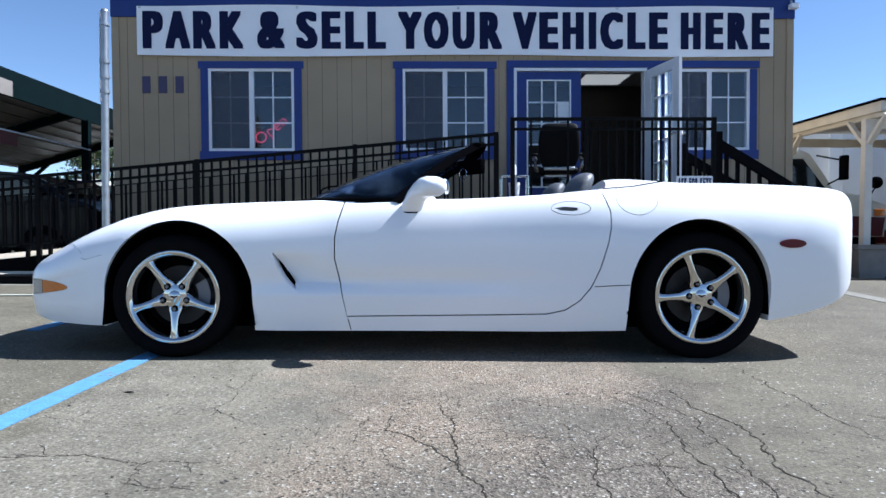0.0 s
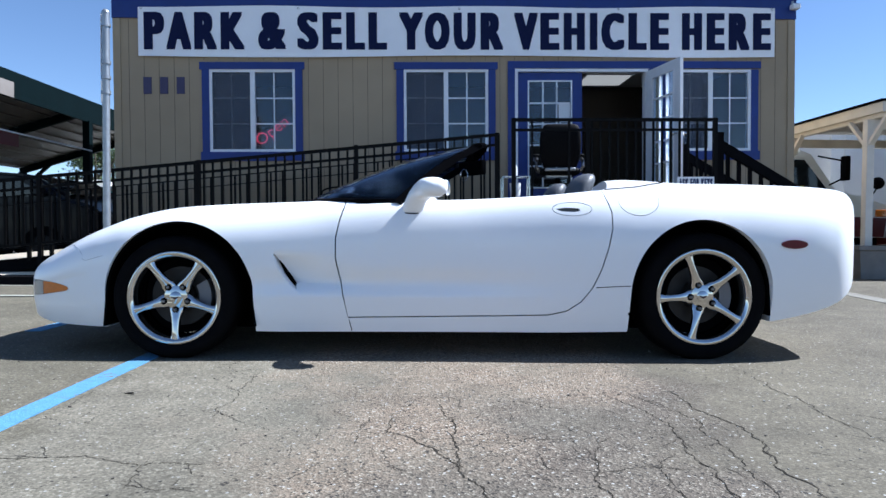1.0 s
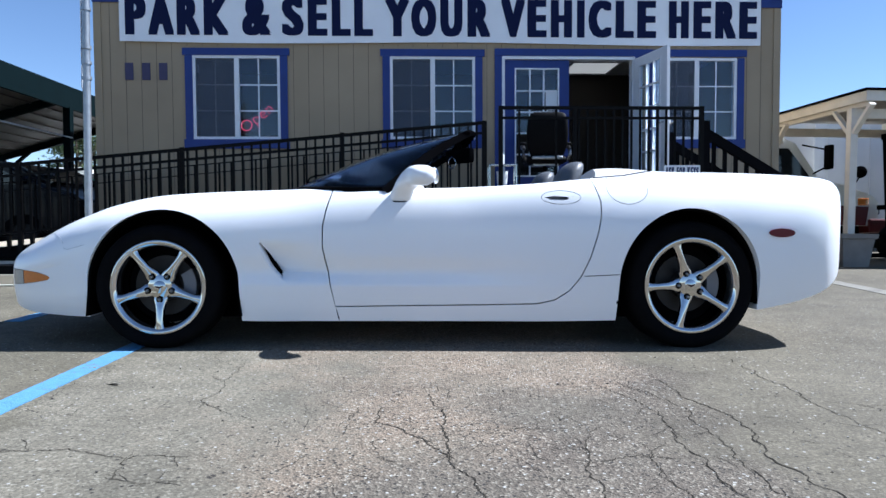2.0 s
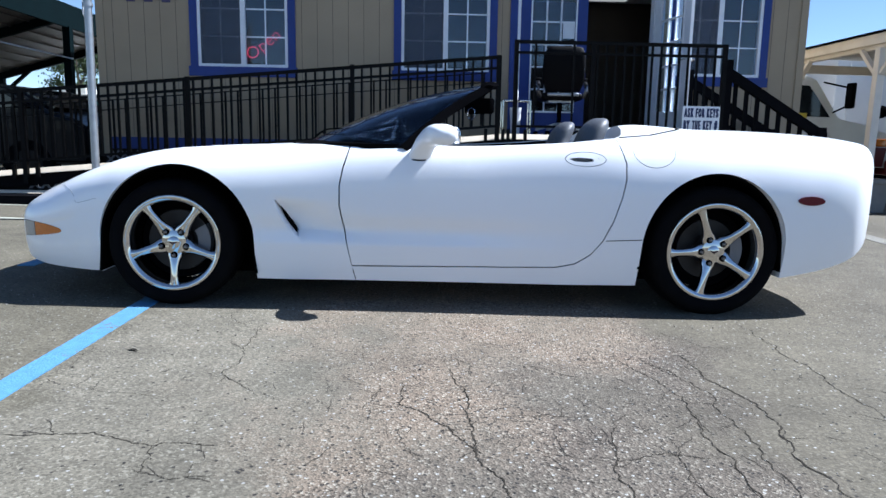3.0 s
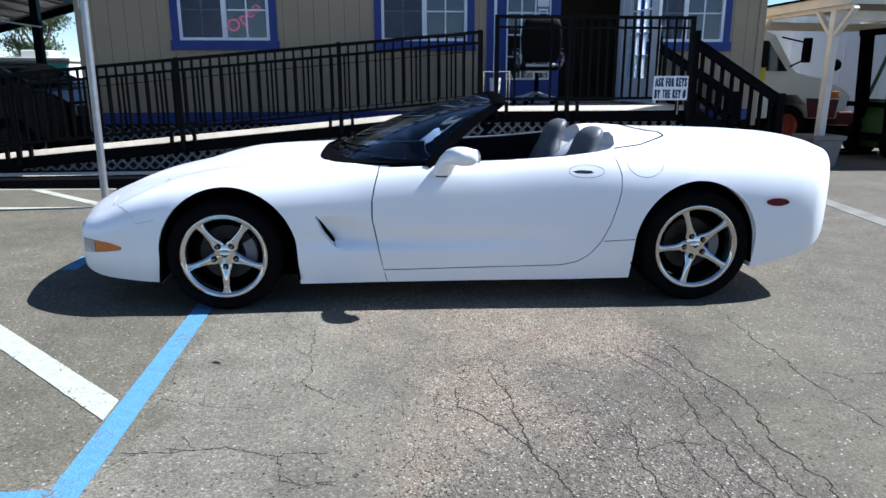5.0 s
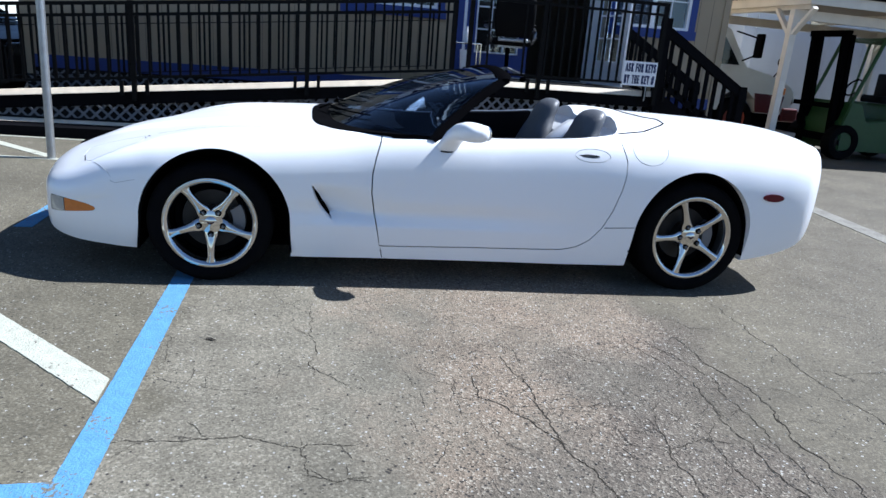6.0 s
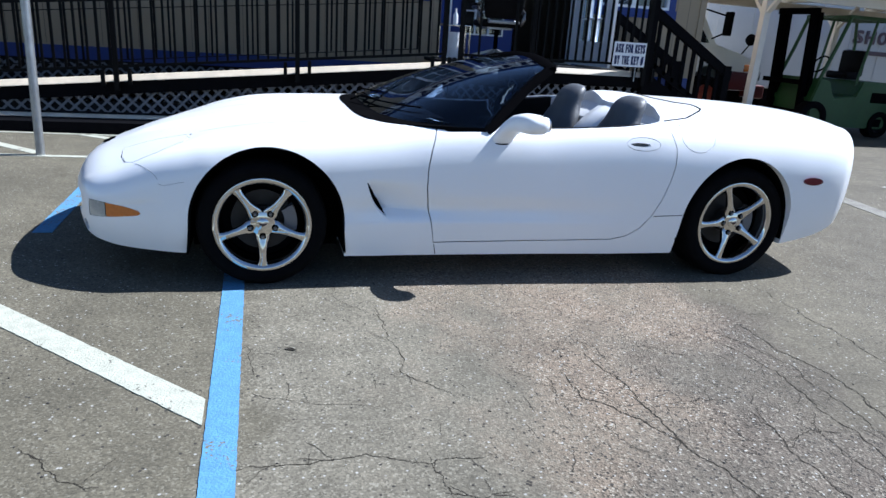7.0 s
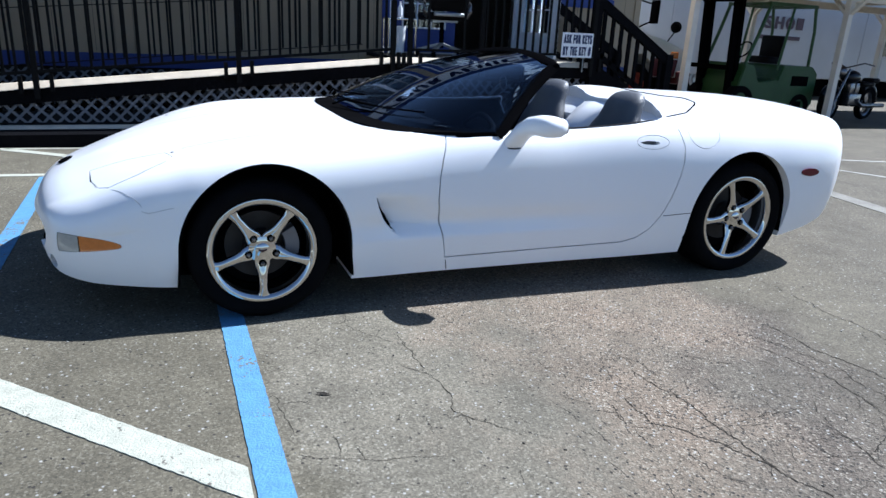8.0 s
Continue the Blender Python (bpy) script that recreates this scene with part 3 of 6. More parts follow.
def window(i, x0, x1):
    z0, z1 = WIN_Z
    w = tagged(new("window_%d" % i), "white vinyl sliding window with grilles and blue trim", "window", "office windows", "structure")
    w.matrix_basis = B
    y = WALL_Y
    f = 0.038
    part("window_frame", boxes((x0, x1, y - 0.012, y + 0.075, z1 - f, z1), (x0, x1, y - 0.012, y + 0.075, z0, z0 + f), (x0, x0 + f, y - 0.012, y + 0.075, z0 + f, z1 - f), (x1 - f, x1, y - 0.012, y + 0.075, z0 + f, z1 - f)), WHITE_VINYL, w)
    mid = (x0 + x1) / 2
    part("mullion", boxes((mid - 0.032, mid + 0.032, y - 0.008, y + 0.06, z0 + f, z1 - f)), WHITE_VINYL, w)
    for k, (a, b) in enumerate(((x0 + f, mid - 0.032), (mid + 0.032, x1 - f))):
        p = part("pane", boxes((a, b, y + 0.020 + 0.01 * k, y + 0.026 + 0.01 * k, z0 + f, z1 - f)), WINDOW_GLASS, w)
        p.visible_shadow = False
        part("grille", boxes(((a + b) / 2 - 0.009, (a + b) / 2 + 0.009, y + 0.006 + 0.01 * k, y + 0.016 + 0.01 * k, z0 + f, z1 - f)), WHITE_VINYL, w)
        for t in (1, 2):
            zz = z0 + f + (z1 - z0 - 2 * f) * t / 3
            for c, d in ((a, (a + b) / 2 - 0.009), ((a + b) / 2 + 0.009, b)):
                part("grille", boxes((c, d, y + 0.006 + 0.01 * k, y + 0.016 + 0.01 * k, zz - 0.009, zz + 0.009)), WHITE_VINYL, w)
    part("insect_screen", boxes((x0 + f, mid - 0.032, y + 0.001, y + 0.003, z0 + f, z1 - f)), SCREEN, w, "grey insect screen")
    part("blind", boxes((x0 + f, mid - 0.05, y + 0.16, y + 0.17, z0 + 0.02, z1 - f)), BLIND, w, "blind tinted blue for mirrored sky")
    t = 0.10
    part("trim_board", boxes((x0 - t, x0, y - 0.022, y + 0.01, z0 - 0.11, z1)), TRIM_BLUE, w, "blue side trim")
    part("trim_board", boxes((x1, x1 + t, y - 0.022, y + 0.01, z0 - 0.11, z1)), TRIM_BLUE, w, "blue side trim")
    part("window_sill", boxes((x0 - t - 0.02, x1 + t + 0.02, y - 0.035, y + 0.01, z0 - 0.125, z0)), TRIM_BLUE, w, "blue sill board")
    if i < 3:
        part("trim_board", boxes((x0 - t - 0.03, x1 + t + 0.03, y - 0.03, y + 0.01, z1, z1 + 0.095)), TRIM_BLUE, w, "blue head trim")


for i, (a, b) in enumerate(WIN):
    window(i + 1, a, b)
part("trim_board", boxes((DOOR_X[0] - 0.10, WIN[2][1] + 0.13, WALL_Y - 0.03, WALL_Y + 0.01, 2.88, 2.975)), TRIM_BLUE, house, "blue head trim over door and window")

# double entrance door: one leaf shut, one thrown wide open
entrance = tagged(new("door_1"), "blue and white glazed double door with one leaf open", "door", kind="structure")
entrance.matrix_basis = B
x0, x1 = DOOR_X
part("door_frame", boxes((x0, x0 + 0.04, WALL_Y - 0.02, WALL_Y + 0.12, DECK, DOOR_TOP), (x1 - 0.04, x1, WALL_Y - 0.02, WALL_Y + 0.12, DECK, DOOR_TOP), (x0 + 0.04, x1 - 0.04, WALL_Y - 0.02, WALL_Y + 0.12, DOOR_TOP - 0.04, DOOR_TOP)), WHITE_VINYL, entrance)
part("trim_board", boxes((x0 - 0.10, x0, WALL_Y - 0.022, WALL_Y + 0.01, DECK, 2.88)), TRIM_BLUE, entrance, "blue side trim")
part("trim_board", boxes((x1, x1 + 0.10, WALL_Y - 0.022, WALL_Y + 0.01, DECK, 2.88)), TRIM_BLUE, entrance, "blue side trim")
part("threshold", boxes((x0, x1, WALL_Y - 0.01, WALL_Y + 0.12, DECK - 0.02, DECK + 0.012)), GALV, entrance)


def leaf(parent, width, skin, label):
    """A glazed door leaf, hinge edge at x = 0, its face to -y."""
    h = DOOR_TOP - 0.045 - DECK - 0.015
    g0, g1, gz0, gz1 = 0.16, width - 0.16, 0.32, h - 0.13
    d = part("door_leaf", wall_with_holes(0, width, 0, 0.042, 0, h, [(g0, g1, gz0, gz1)]), skin, parent, label)
    part("glazing_bead", boxes((g0 - 0.02, g0, -0.008, 0.05, gz0 - 0.02, gz1 + 0.02), (g1, g1 + 0.02, -0.008, 0.05, gz0 - 0.02, gz1 + 0.02), (g0, g1, -0.008, 0.05, gz0 - 0.02, gz0), (g0, g1, -0.008, 0.05, gz1, gz1 + 0.02)), WHITE_VINYL, d)
    p = part("pane", boxes((g0, g1, 0.018, 0.024, gz0, gz1)), WINDOW_GLASS, d)
    p.visible_shadow = False
    for t in (1, 2):
        xx = g0 + (g1 - g0) * t / 3
        part("grille", boxes((xx - 0.009, xx + 0.009, -0.004, 0.046, gz0, gz1)), WHITE_VINYL, d)
    for t in range(1, 5):
        zz = gz0 + (gz1 - gz0) * t / 5
        for k in range(3):
            a, b = g0 + (g1 - g0) * k / 3 + 0.0095, g0 + (g1 - g0) * (k + 1) / 3 - 0.0095
            part("grille", boxes((a, b, -0.003, 0.045, zz - 0.009, zz + 0.009)), WHITE_VINYL, d)
    return d


shut = leaf(entrance, 0.90, TRIM_BLUE, "blue glazed leaf, shut")
shut.location = (x0 + 0.042, WALL_Y + 0.02, DECK + 0.015)
wide = leaf(entrance, 0.84, WHITE_VINYL, "white glazed leaf, open")
wide.matrix_basis = pose(x1 - 0.03, WALL_Y - 0.04, DECK + 0.015, 0, 0, -79)
kn = bmesh.new()
rod(kn, (0.77, -0.06, 0.95), (0.77, 0.10, 0.95), 0.012)
bmesh.ops.create_uvsphere(kn, u_segments=14, v_segments=8, radius=0.032, matrix=Matrix.Translation((0.77, -0.065, 0.95)))
bmesh.ops.create_uvsphere(kn, u_segments=14, v_segments=8, radius=0.032, matrix=Matrix.Translation((0.77, 0.105, 0.95)))
part("door_knob", kn, CHROME, wide, "chrome knob", 40)
PAPER = paint("white_notice_paper", (0.70, 0.72, 0.74), 0.7, vary=0.05)
part("notice", boxes((0.575, 0.735, 0.008, 0.0165, 1.28, 1.50)), PAPER, shut, "white paper notice")
part("notice", boxes((0.59, 0.72, 0.008, 0.0165, 1.12, 1.25)), PAPER, shut, "white paper notice")
part("notice_print", boxes((0.605, 0.705, 0.006, 0.0078, 1.15, 1.22)), BLACK_TRIM, shut, "dark print")

# banner along the eaves
banner = thing("wall_banner", "long white banner with navy lettering tied under the eaves", "banner", at=B)
top = [(x, 3.71 + 0.012 * math.sin(x * 2.1)) for x in np.linspace(-3.97, 4.79, 40)]
bottom = [(x, 3.035 + 0.014 * math.sin(x * 1.1 + 0.8)) for x in np.linspace(4.79, -3.97, 40)]
part("cloth", prism(bmesh.new(), top + bottom, WALL_Y - 0.045, WALL_Y - 0.035), BANNER, banner, "white vinyl cloth")
part("batten", boxes((-3.9, 4.7, WALL_Y - 0.034, WALL_Y + 0.002, 3.30, 3.36)), TRIM_BLUE, banner)
WORDS = (("PARK", 258, 433), ("&", 456, 505), ("SELL", 524, 681), ("YOUR", 702, 886), ("VEHICLE", 905, 1181), ("HERE", 1204, 1364))
for word, a, b in WORDS:
    xa, xb = (-3.97 + (v - 248) * (8.76 / 1123) for v in (a, b))
    word_of_letters(banner, word, xa, xb, WALL_Y - 0.048, 3.125, 0.505, NAVY, 0.003, (0.037, 0.016), "navy letter")
for x in (-3.93, -1.8, 0.4, 2.6, 4.75):
    part("grommet", lathe([(0.008, WALL_Y - 0.049), (0.016, WALL_Y - 0.049), (0.016, WALL_Y - 0.045)], 12), GALV, banner).location = (x, 0, 3.685)

# house number, as plain bars
NUMBER_INK = paint("faded_violet_number", (0.050, 0.044, 0.100), 0.6)
num = thing("house_number", "three dark plain bars on the tan wall", "house number", at=B)
for x in (-3.945, -3.72, -3.495):
    part("bar", boxes((x + 0.02, x + 0.13, WALL_Y - 0.012, WALL_Y + 0.001, 2.53, 2.76), bevel=0.004), NUMBER_INK, num)

# neon word in a window
NEON, nn, nl, nb = nodes_of("red_neon")
nb.inputs["Emission Color"].default_value = (1.0, 0.07, 0.12, 1)
nb.inputs["Emission Strength"].default_value = 0.5
nb.inputs["Base Color"].default_value = (0.5, 0.05, 0.06, 1)
neon = thing("neon_sign", "glowing red neon sign in the window", "neon sign", at=B @ pose(-2.33, WALL_Y + 0.10, 1.79, 0, -38, 0))
letters(neon, "neon_tube", "Open", 0, 0, 0, 0.50, 0.20, NEON, 0.012, "red glowing letters", offset=-0.020)
part("hanger", boxes((0.02, 0.56, 0.012, 0.02, 0.19, 0.20)), BLACK_TRIM, neon)

# eave flood lamp
fl = thing("flood_lamp", "small white flood lamp at the roof corner", "lamp", at=B @ pose(RIGHT - 0.05, WALL_Y - 0.05, 3.70))
part("housing", boxes((-0.05, 0.06, -0.10, 0.0, -0.03, 0.04), bevel=0.01), WHITE_VINYL, fl)
part("bracket", boxes((-0.015, 0.015, 0.0, 0.05, -0.02, 0.10)), GALV, fl)

# ---- ramp, landing and stairs ----
FRONT = 3.85


def ramp_z(x):
    return min(DECK, 0.755 + 0.092 * (x + 1.0))


RL, RE = -6.4, 0.86
ramp = thing("access_ramp", "sloping timber wheelchair ramp with pale edge and dark lattice skirt", "ramp", at=B)
deck = thing("landing_deck", "timber entrance landing with pale edge board", "deck", at=B)


def sloped(x0, x1, y0, y1, dz0, dz1):
    bm = bmesh.new()
    prism(bm, [(x0, ramp_z(x0) + dz0), (x1, ramp_z(x1) + dz0), (x1, ramp_z(x1) + dz1), (x0, ramp_z(x0) + dz1)], y0, y1)
    return bm


def bevelled_edge(x0, x1, level):
    """An edge board whose front slopes back to its top."""
    profile = ((FRONT - 0.040, -0.055), (FRONT - 0.036, -0.046), (FRONT + 0.006, 0.004), (FRONT + 0.014, 0.007), (FRONT + 0.055, 0.006), (FRONT + 0.055, -0.055))
    return lofted([[(x, y, level(x) + z) for y, z in profile] for x in (x0, x1)])


DECK_DARK = paint("dark_grit_deck", (0.011, 0.011, 0.0125), 0.9, vary=0.25, scale=7, bump=0.3, bump_scale=70, spec=0.1)
k = RL
while k < RE - 0.01:
    b = min(k + 1.22, RE)
    part("ramp_board", sloped(k + 0.003, b - 0.003, FRONT + 0.057, 5.15, -0.15, -0.10), DECK_DARK, ramp, "dark ramp sheet")
    k = b
part("edge_board", bevelled_edge(RL, RE, ramp_z), DECK_EDGE, ramp, "pale bevelled edge board")
part("joist", sloped(RL, RE, FRONT - 0.01, FRONT + 0.03, -0.19, -0.052), WOOD_BLACK, ramp)
n = 12
for k in range(n):
    a, b = 0.86 + (3.42 - 0.86) * k / n, 0.86 + (3.42 - 0.86) * (k + 1) / n
    part("deck_board", boxes((a + 0.003, b - 0.003, FRONT + 0.057, WALL_Y - 0.025, DECK - 0.04, DECK)), DECK_DARK, deck, "dark deck board")
part("edge_board", bevelled_edge(0.86, 3.44, lambda x: DECK), DECK_EDGE, deck, "pale bevelled edge board")
part("joist", boxes((0.86, 3.42, FRONT - 0.01, FRONT + 0.03, DECK - 0.19, DECK - 0.052)), WOOD_BLACK, deck)
for x in (0.9, 2.1, 3.38):
    part("support_post", boxes((x - 0.045, x + 0.045, FRONT + 0.04, FRONT + 0.13, -0.05, DECK - 0.05)), WOOD_BLACK, deck)


def lattice(parent, x0, x1, zlo, zhi, y):
    """Crossed laths between two lines that may slope."""
    step, w, t = 0.125, 0.025, 0.006
    for sgn in (1, -1):
        bm = bmesh.new()
        k = x0 - 1.2
        while k < x1 + 1.2:
            # a lath climbs from (k, 0) at 45 degrees
            pts = []
            for q in np.linspace(0, 1.0, 41):
                x, z = k + sgn * q, q
                if x0 <= x <= x1 and zlo(x) <= z <= zhi(x):
                    pts.append((x, z))
            if len(pts) > 1:
                yy = y if sgn > 0 else y + t
                prism(bm, [(pts[0][0] - w * 0.7, pts[0][1]), (pts[0][0] + w * 0.7, pts[0][1]), (pts[-1][0] + w * 0.7, pts[-1][1]), (pts[-1][0] - w * 0.7, pts[-1][1])], yy, yy + t)
            k += step
        tagged(part("lattice_panel", bm, LATTICE, parent, "grey diagonal lattice"), kind="stuff")


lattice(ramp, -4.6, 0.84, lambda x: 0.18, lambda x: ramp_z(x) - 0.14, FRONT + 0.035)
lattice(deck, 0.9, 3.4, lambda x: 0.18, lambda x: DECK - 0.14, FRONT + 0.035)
part("bottom_beam", prism(bmesh.new(), [(FRONT - 0.07, 0.150), (FRONT - 0.035, 0.180), (FRONT + 0.0, 0.182), (FRONT + 0.0, 0.150)], RL, 3.42, "X"), DECK_EDGE, ramp, "thin pale beam near the ground")
part("base_board", boxes((RL, 3.42, FRONT - 0.40, FRONT + 0.02, -0.06, 0.148)), WOOD_BLACK, ramp, "black boarded plinth")
# added dark sheet stands in for the shade behind the ramp lattice
SHADE_SHEET = paint("underside_shade", (0.008, 0.008, 0.009), 0.9)
part("skirt_shade", boxes((RL, 3.42, FRONT + 0.16, FRONT + 0.17, -0.05, 0.30)), SHADE_SHEET, ramp, "dark sheet for the shade under the ramp")
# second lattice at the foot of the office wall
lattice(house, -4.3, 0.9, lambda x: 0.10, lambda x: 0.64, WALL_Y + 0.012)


def railing(name, x0, x1, y, base, top_h, label, step=0.105, posts=(), slim=1.0):
    r = thing(name, label, "railing", at=B)
    for h, s in ((top_h, 0.024 * slim), (top_h - 0.12, 0.018 * slim), (0.10, 0.018 * slim)):
        bm = bmesh.new()
        prism(bm, [(x0, base(x0) + h - s), (x1, base(x1) + h - s), (x1, base(x1) + h + s * 0.6), (x0, base(x0) + h + s * 0.6)], y - 0.018, y + 0.018)
        part("rail", bm, RAIL_BLACK, r)
    k = x0 + step / 2
    while k < x1:
        part("baluster", boxes((k - 0.0115, k + 0.0115, y - 0.0115, y + 0.0115, base(k) + 0.10, base(k) + top_h)), RAIL_BLACK, r)
        k += step
    for p in posts:
        part("post", boxes((p - 0.024, p + 0.024, y - 0.024, y + 0.024, base(p) - 0.16, base(p) + top_h + 0.015)), RAIL_BLACK, r)
        for q in (-0.13, 0.0, 0.13):
            part("bracket", boxes((p + q - 0.018, p + q + 0.018, FRONT - 0.075, FRONT - 0.034, base(p + q) - 0.10, base(p + q) + 0.06)), RAIL_BLACK, r)
    return r


railing("ramp_railing", RL, 0.80, FRONT - 0.055, ramp_z, 0.872, "black steel railing along the ramp", posts=(-6.3, -4.58, -2.735, -0.89, 0.77))
railing("ramp_railing", RL, 0.75, 4.98, ramp_z, 0.80, "black steel railing on the wall side of the ramp", step=0.16, slim=0.35)
railing("landing_railing", 0.97, 1.85, FRONT - 0.055, lambda x: DECK, 1.045, "black steel railing before the landing", step=0.44, posts=(0.97,))
railing("landing_railing", 1.85, 3.40, FRONT - 0.055, lambda x: DECK, 1.045, "black steel railing before the landing", posts=(1.85, 3.38))

stairs = thing("entrance_stairs", "dark timber stairs with black wooden handrails", "stairs", at=B)
SX, RUN, STEPS = 3.44, 0.27, 5
for k in range(STEPS):
    z = DECK - (k + 1) * DECK / (STEPS + 1) * 1.0
    part("tread", boxes((SX + RUN * k, SX + RUN * (k + 1) + 0.02, FRONT + 0.02, 5.0, z - 0.04, z)), WOOD_BLACK, stairs)
    part("riser", boxes((SX + RUN * k - 0.01, SX + RUN * k + 0.01, FRONT + 0.02, 5.0, z, z + DECK / (STEPS + 1) - 0.04)), WOOD_BLACK, stairs)
EX = SX + RUN * STEPS
for y in (FRONT, 4.98):
    part("stringer", prism(bmesh.new(), [(SX, DECK - 0.26), (SX, DECK + 0.02), (EX, 0.17), (EX, -0.08)], y - 0.02, y + 0.02), WOOD_BLACK, stairs)
    part("newel_post", boxes((SX - 0.05, SX + 0.05, y - 0.05, y + 0.05, -0.05, 1.80)), WOOD_BLACK, stairs)
    part("newel_post", boxes((EX - 0.22, EX - 0.12, y - 0.05, y + 0.05, -0.1, 1.05)), WOOD_BLACK, stairs)
    part("handrail", prism(bmesh.new(), [(SX, 1.60), (SX, 1.73), (EX - 0.10, 0.99), (EX - 0.10, 0.86)], y - 0.035, y + 0.035), WOOD_BLACK, stairs)
    part("lower_rail", prism(bmesh.new(), [(SX, 1.02), (SX, 1.10), (EX - 0.12, 0.36), (EX - 0.12, 0.28)], y - 0.02, y + 0.02), WOOD_BLACK, stairs)
    for k in range(8):
        x = SX + 0.12 + k * 0.135
        z = 1.66 - (x - SX) * 0.59
        part("baluster", boxes((x - 0.02, x + 0.02, y - 0.02, y + 0.02, z - 0.62, z)), WOOD_BLACK, stairs)

# small sign on the landing railing
ks = thing("notice_sign", "white sign with navy words hung on the landing railing", "sign", at=B)
part("board", boxes((2.915, 3.355, FRONT - 0.092, FRONT - 0.084, 0.975, 1.265)), BANNER, ks, "white board")
SIGN_BLUE = paint("navy_sign_ink", (0.006, 0.02, 0.09), 0.5)
for z, row in ((1.138, (("ASK", 2.935, 3.045), ("FOR", 3.070, 3.175), ("KEYS", 3.200, 3.338))), (0.998, (("BY", 2.935, 3.005), ("THE", 3.035, 3.135), ("KEY", 3.165, 3.270), ("#", 3.295, 3.335)))):
    for word, a, b in row:
        word_of_letters(ks, word, a, b, FRONT - 0.0925, z, 0.104, SIGN_BLUE, 0.002, (0.0045, 0.004), "navy letter")
part("stake", boxes((3.24, 3.25, FRONT - 0.083, FRONT - 0.077, 0.80, 1.0)), GALV, ks)


# office chair on the landing
def office_chair(at):
    c = thing("office_chair", "black high-back office chair with padded arms on the landing", "chair", at=at)
    rings = []
    for z, hw, th, y in ((0.53, 0.21, 0.035, -0.20), (0.64, 0.25, 0.05, -0.235), (0.82, 0.262, 0.055, -0.25), (0.96, 0.25, 0.05, -0.27), (1.035, 0.215, 0.035, -0.285), (1.055, 0.17, 0.012, -0.29)):
        rings.append([(hw * math.copysign(abs(math.cos(a)) ** 0.5, math.cos(a)), y + th * math.copysign(abs(math.sin(a)) ** 0.7, math.sin(a)), z) for a in np.linspace(0, math.tau, 20, endpoint=False)])
    part("backrest", lofted(rings), SEAT_DARK, c, "black padded backrest", 50)
    part("seat", boxes((-0.25, 0.25, -0.22, 0.26, 0.43, 0.52), bevel=0.035), SEAT_DARK, c, "black padded seat", 50)
    for s in (-1, 1):
        part("armrest", tube(bmesh.new(), [(s * 0.20, -0.10, 0.46), (s * 0.27, -0.16, 0.48), (s * 0.295, -0.18, 0.54), (s * 0.290, -0.17, 0.61), (s * 0.285, -0.06, 0.655), (s * 0.285, 0.14, 0.66)], 0.026, 8), CHROME_DULL, c, "curved chrome armrest", 50)
        part("arm_pad", boxes((s * 0.285 - 0.035, s * 0.285 + 0.035, -0.10, 0.16, 0.675, 0.705), bevel=0.012), SEAT_DARK, c, "black arm pad", 50)
    part("back_bracket", boxes((-0.19, 0.19, -0.275, -0.235, 0.475, 0.515), bevel=0.01), GALV, c, "pale metal bracket under the backrest", 50)
    part("gas_column", rod(bmesh.new(), (0, 0, 0.10), (0, 0, 0.43), 0.028), BLACK_TRIM, c, "", 40)
    part("tilt_plate", boxes((-0.16, 0.16, -0.12, 0.12, 0.405, 0.43)), GALV, c, "pale metal plate")
    for k in range(5):
        a = math.radians(90 + 72 * k)
        d = Vector((math.cos(a), math.sin(a), 0))
        part("foot_arm", bar(bmesh.new(), Vector((0, 0, 0.155)), d * 0.29 + Vector((0, 0, 0.075)), 0.035, 0.03), GALV, c)
        w = rod(bmesh.new(), d * 0.29 + Vector((-d.y, d.x, 0)) * 0.02 + Vector((0, 0, 0.028)), d * 0.29 - Vector((-d.y, d.x, 0)) * 0.02 + Vector((0, 0, 0.028)), 0.028)
        part("castor", w, BLACK_PLASTIC, c, "", 40)
    return c


office_chair(B @ pose(1.63, 4.5, DECK - 0.0, 0, 0, -3))

# ashtray stand beside the door: chrome frame round a white tube
ash = thing("ashtray_stand", "chrome framed white ashtray stand by the door", "ashtray", at=B @ pose(1.08, 4.5, DECK))
for sx in (-0.17, 0.17):
    for sy in (-0.1, 0.1):
        part("leg", rod(bmesh.new(), (sx, sy, 0), (sx, sy, 0.42), 0.011), CHROME, ash, "", 40)
part("top_frame", tube(bmesh.new(), [(-0.17, -0.1, 0.42), (0.17, -0.1, 0.42), (0.17, 0.1, 0.42), (-0.17, 0.1, 0.42)], 0.011, 8, True), CHROME, ash, "", 40)
part("bin", lathe([(0.0, 0.02), (0.055, 0.02), (0.075, 0.34), (0.07, 0.34), (0.05, 0.03), (0.0, 0.03)], 24, "Z"), WHITE_VINYL, ash, "white tub", 40)
part("bottle", lathe([(0.0, 0.42), (0.03, 0.42), (0.03, 0.54), (0.012, 0.58), (0.012, 0.62), (0.0, 0.62)], 16, "Z"), WHITE_VINYL, ash, "white bottle", 40)

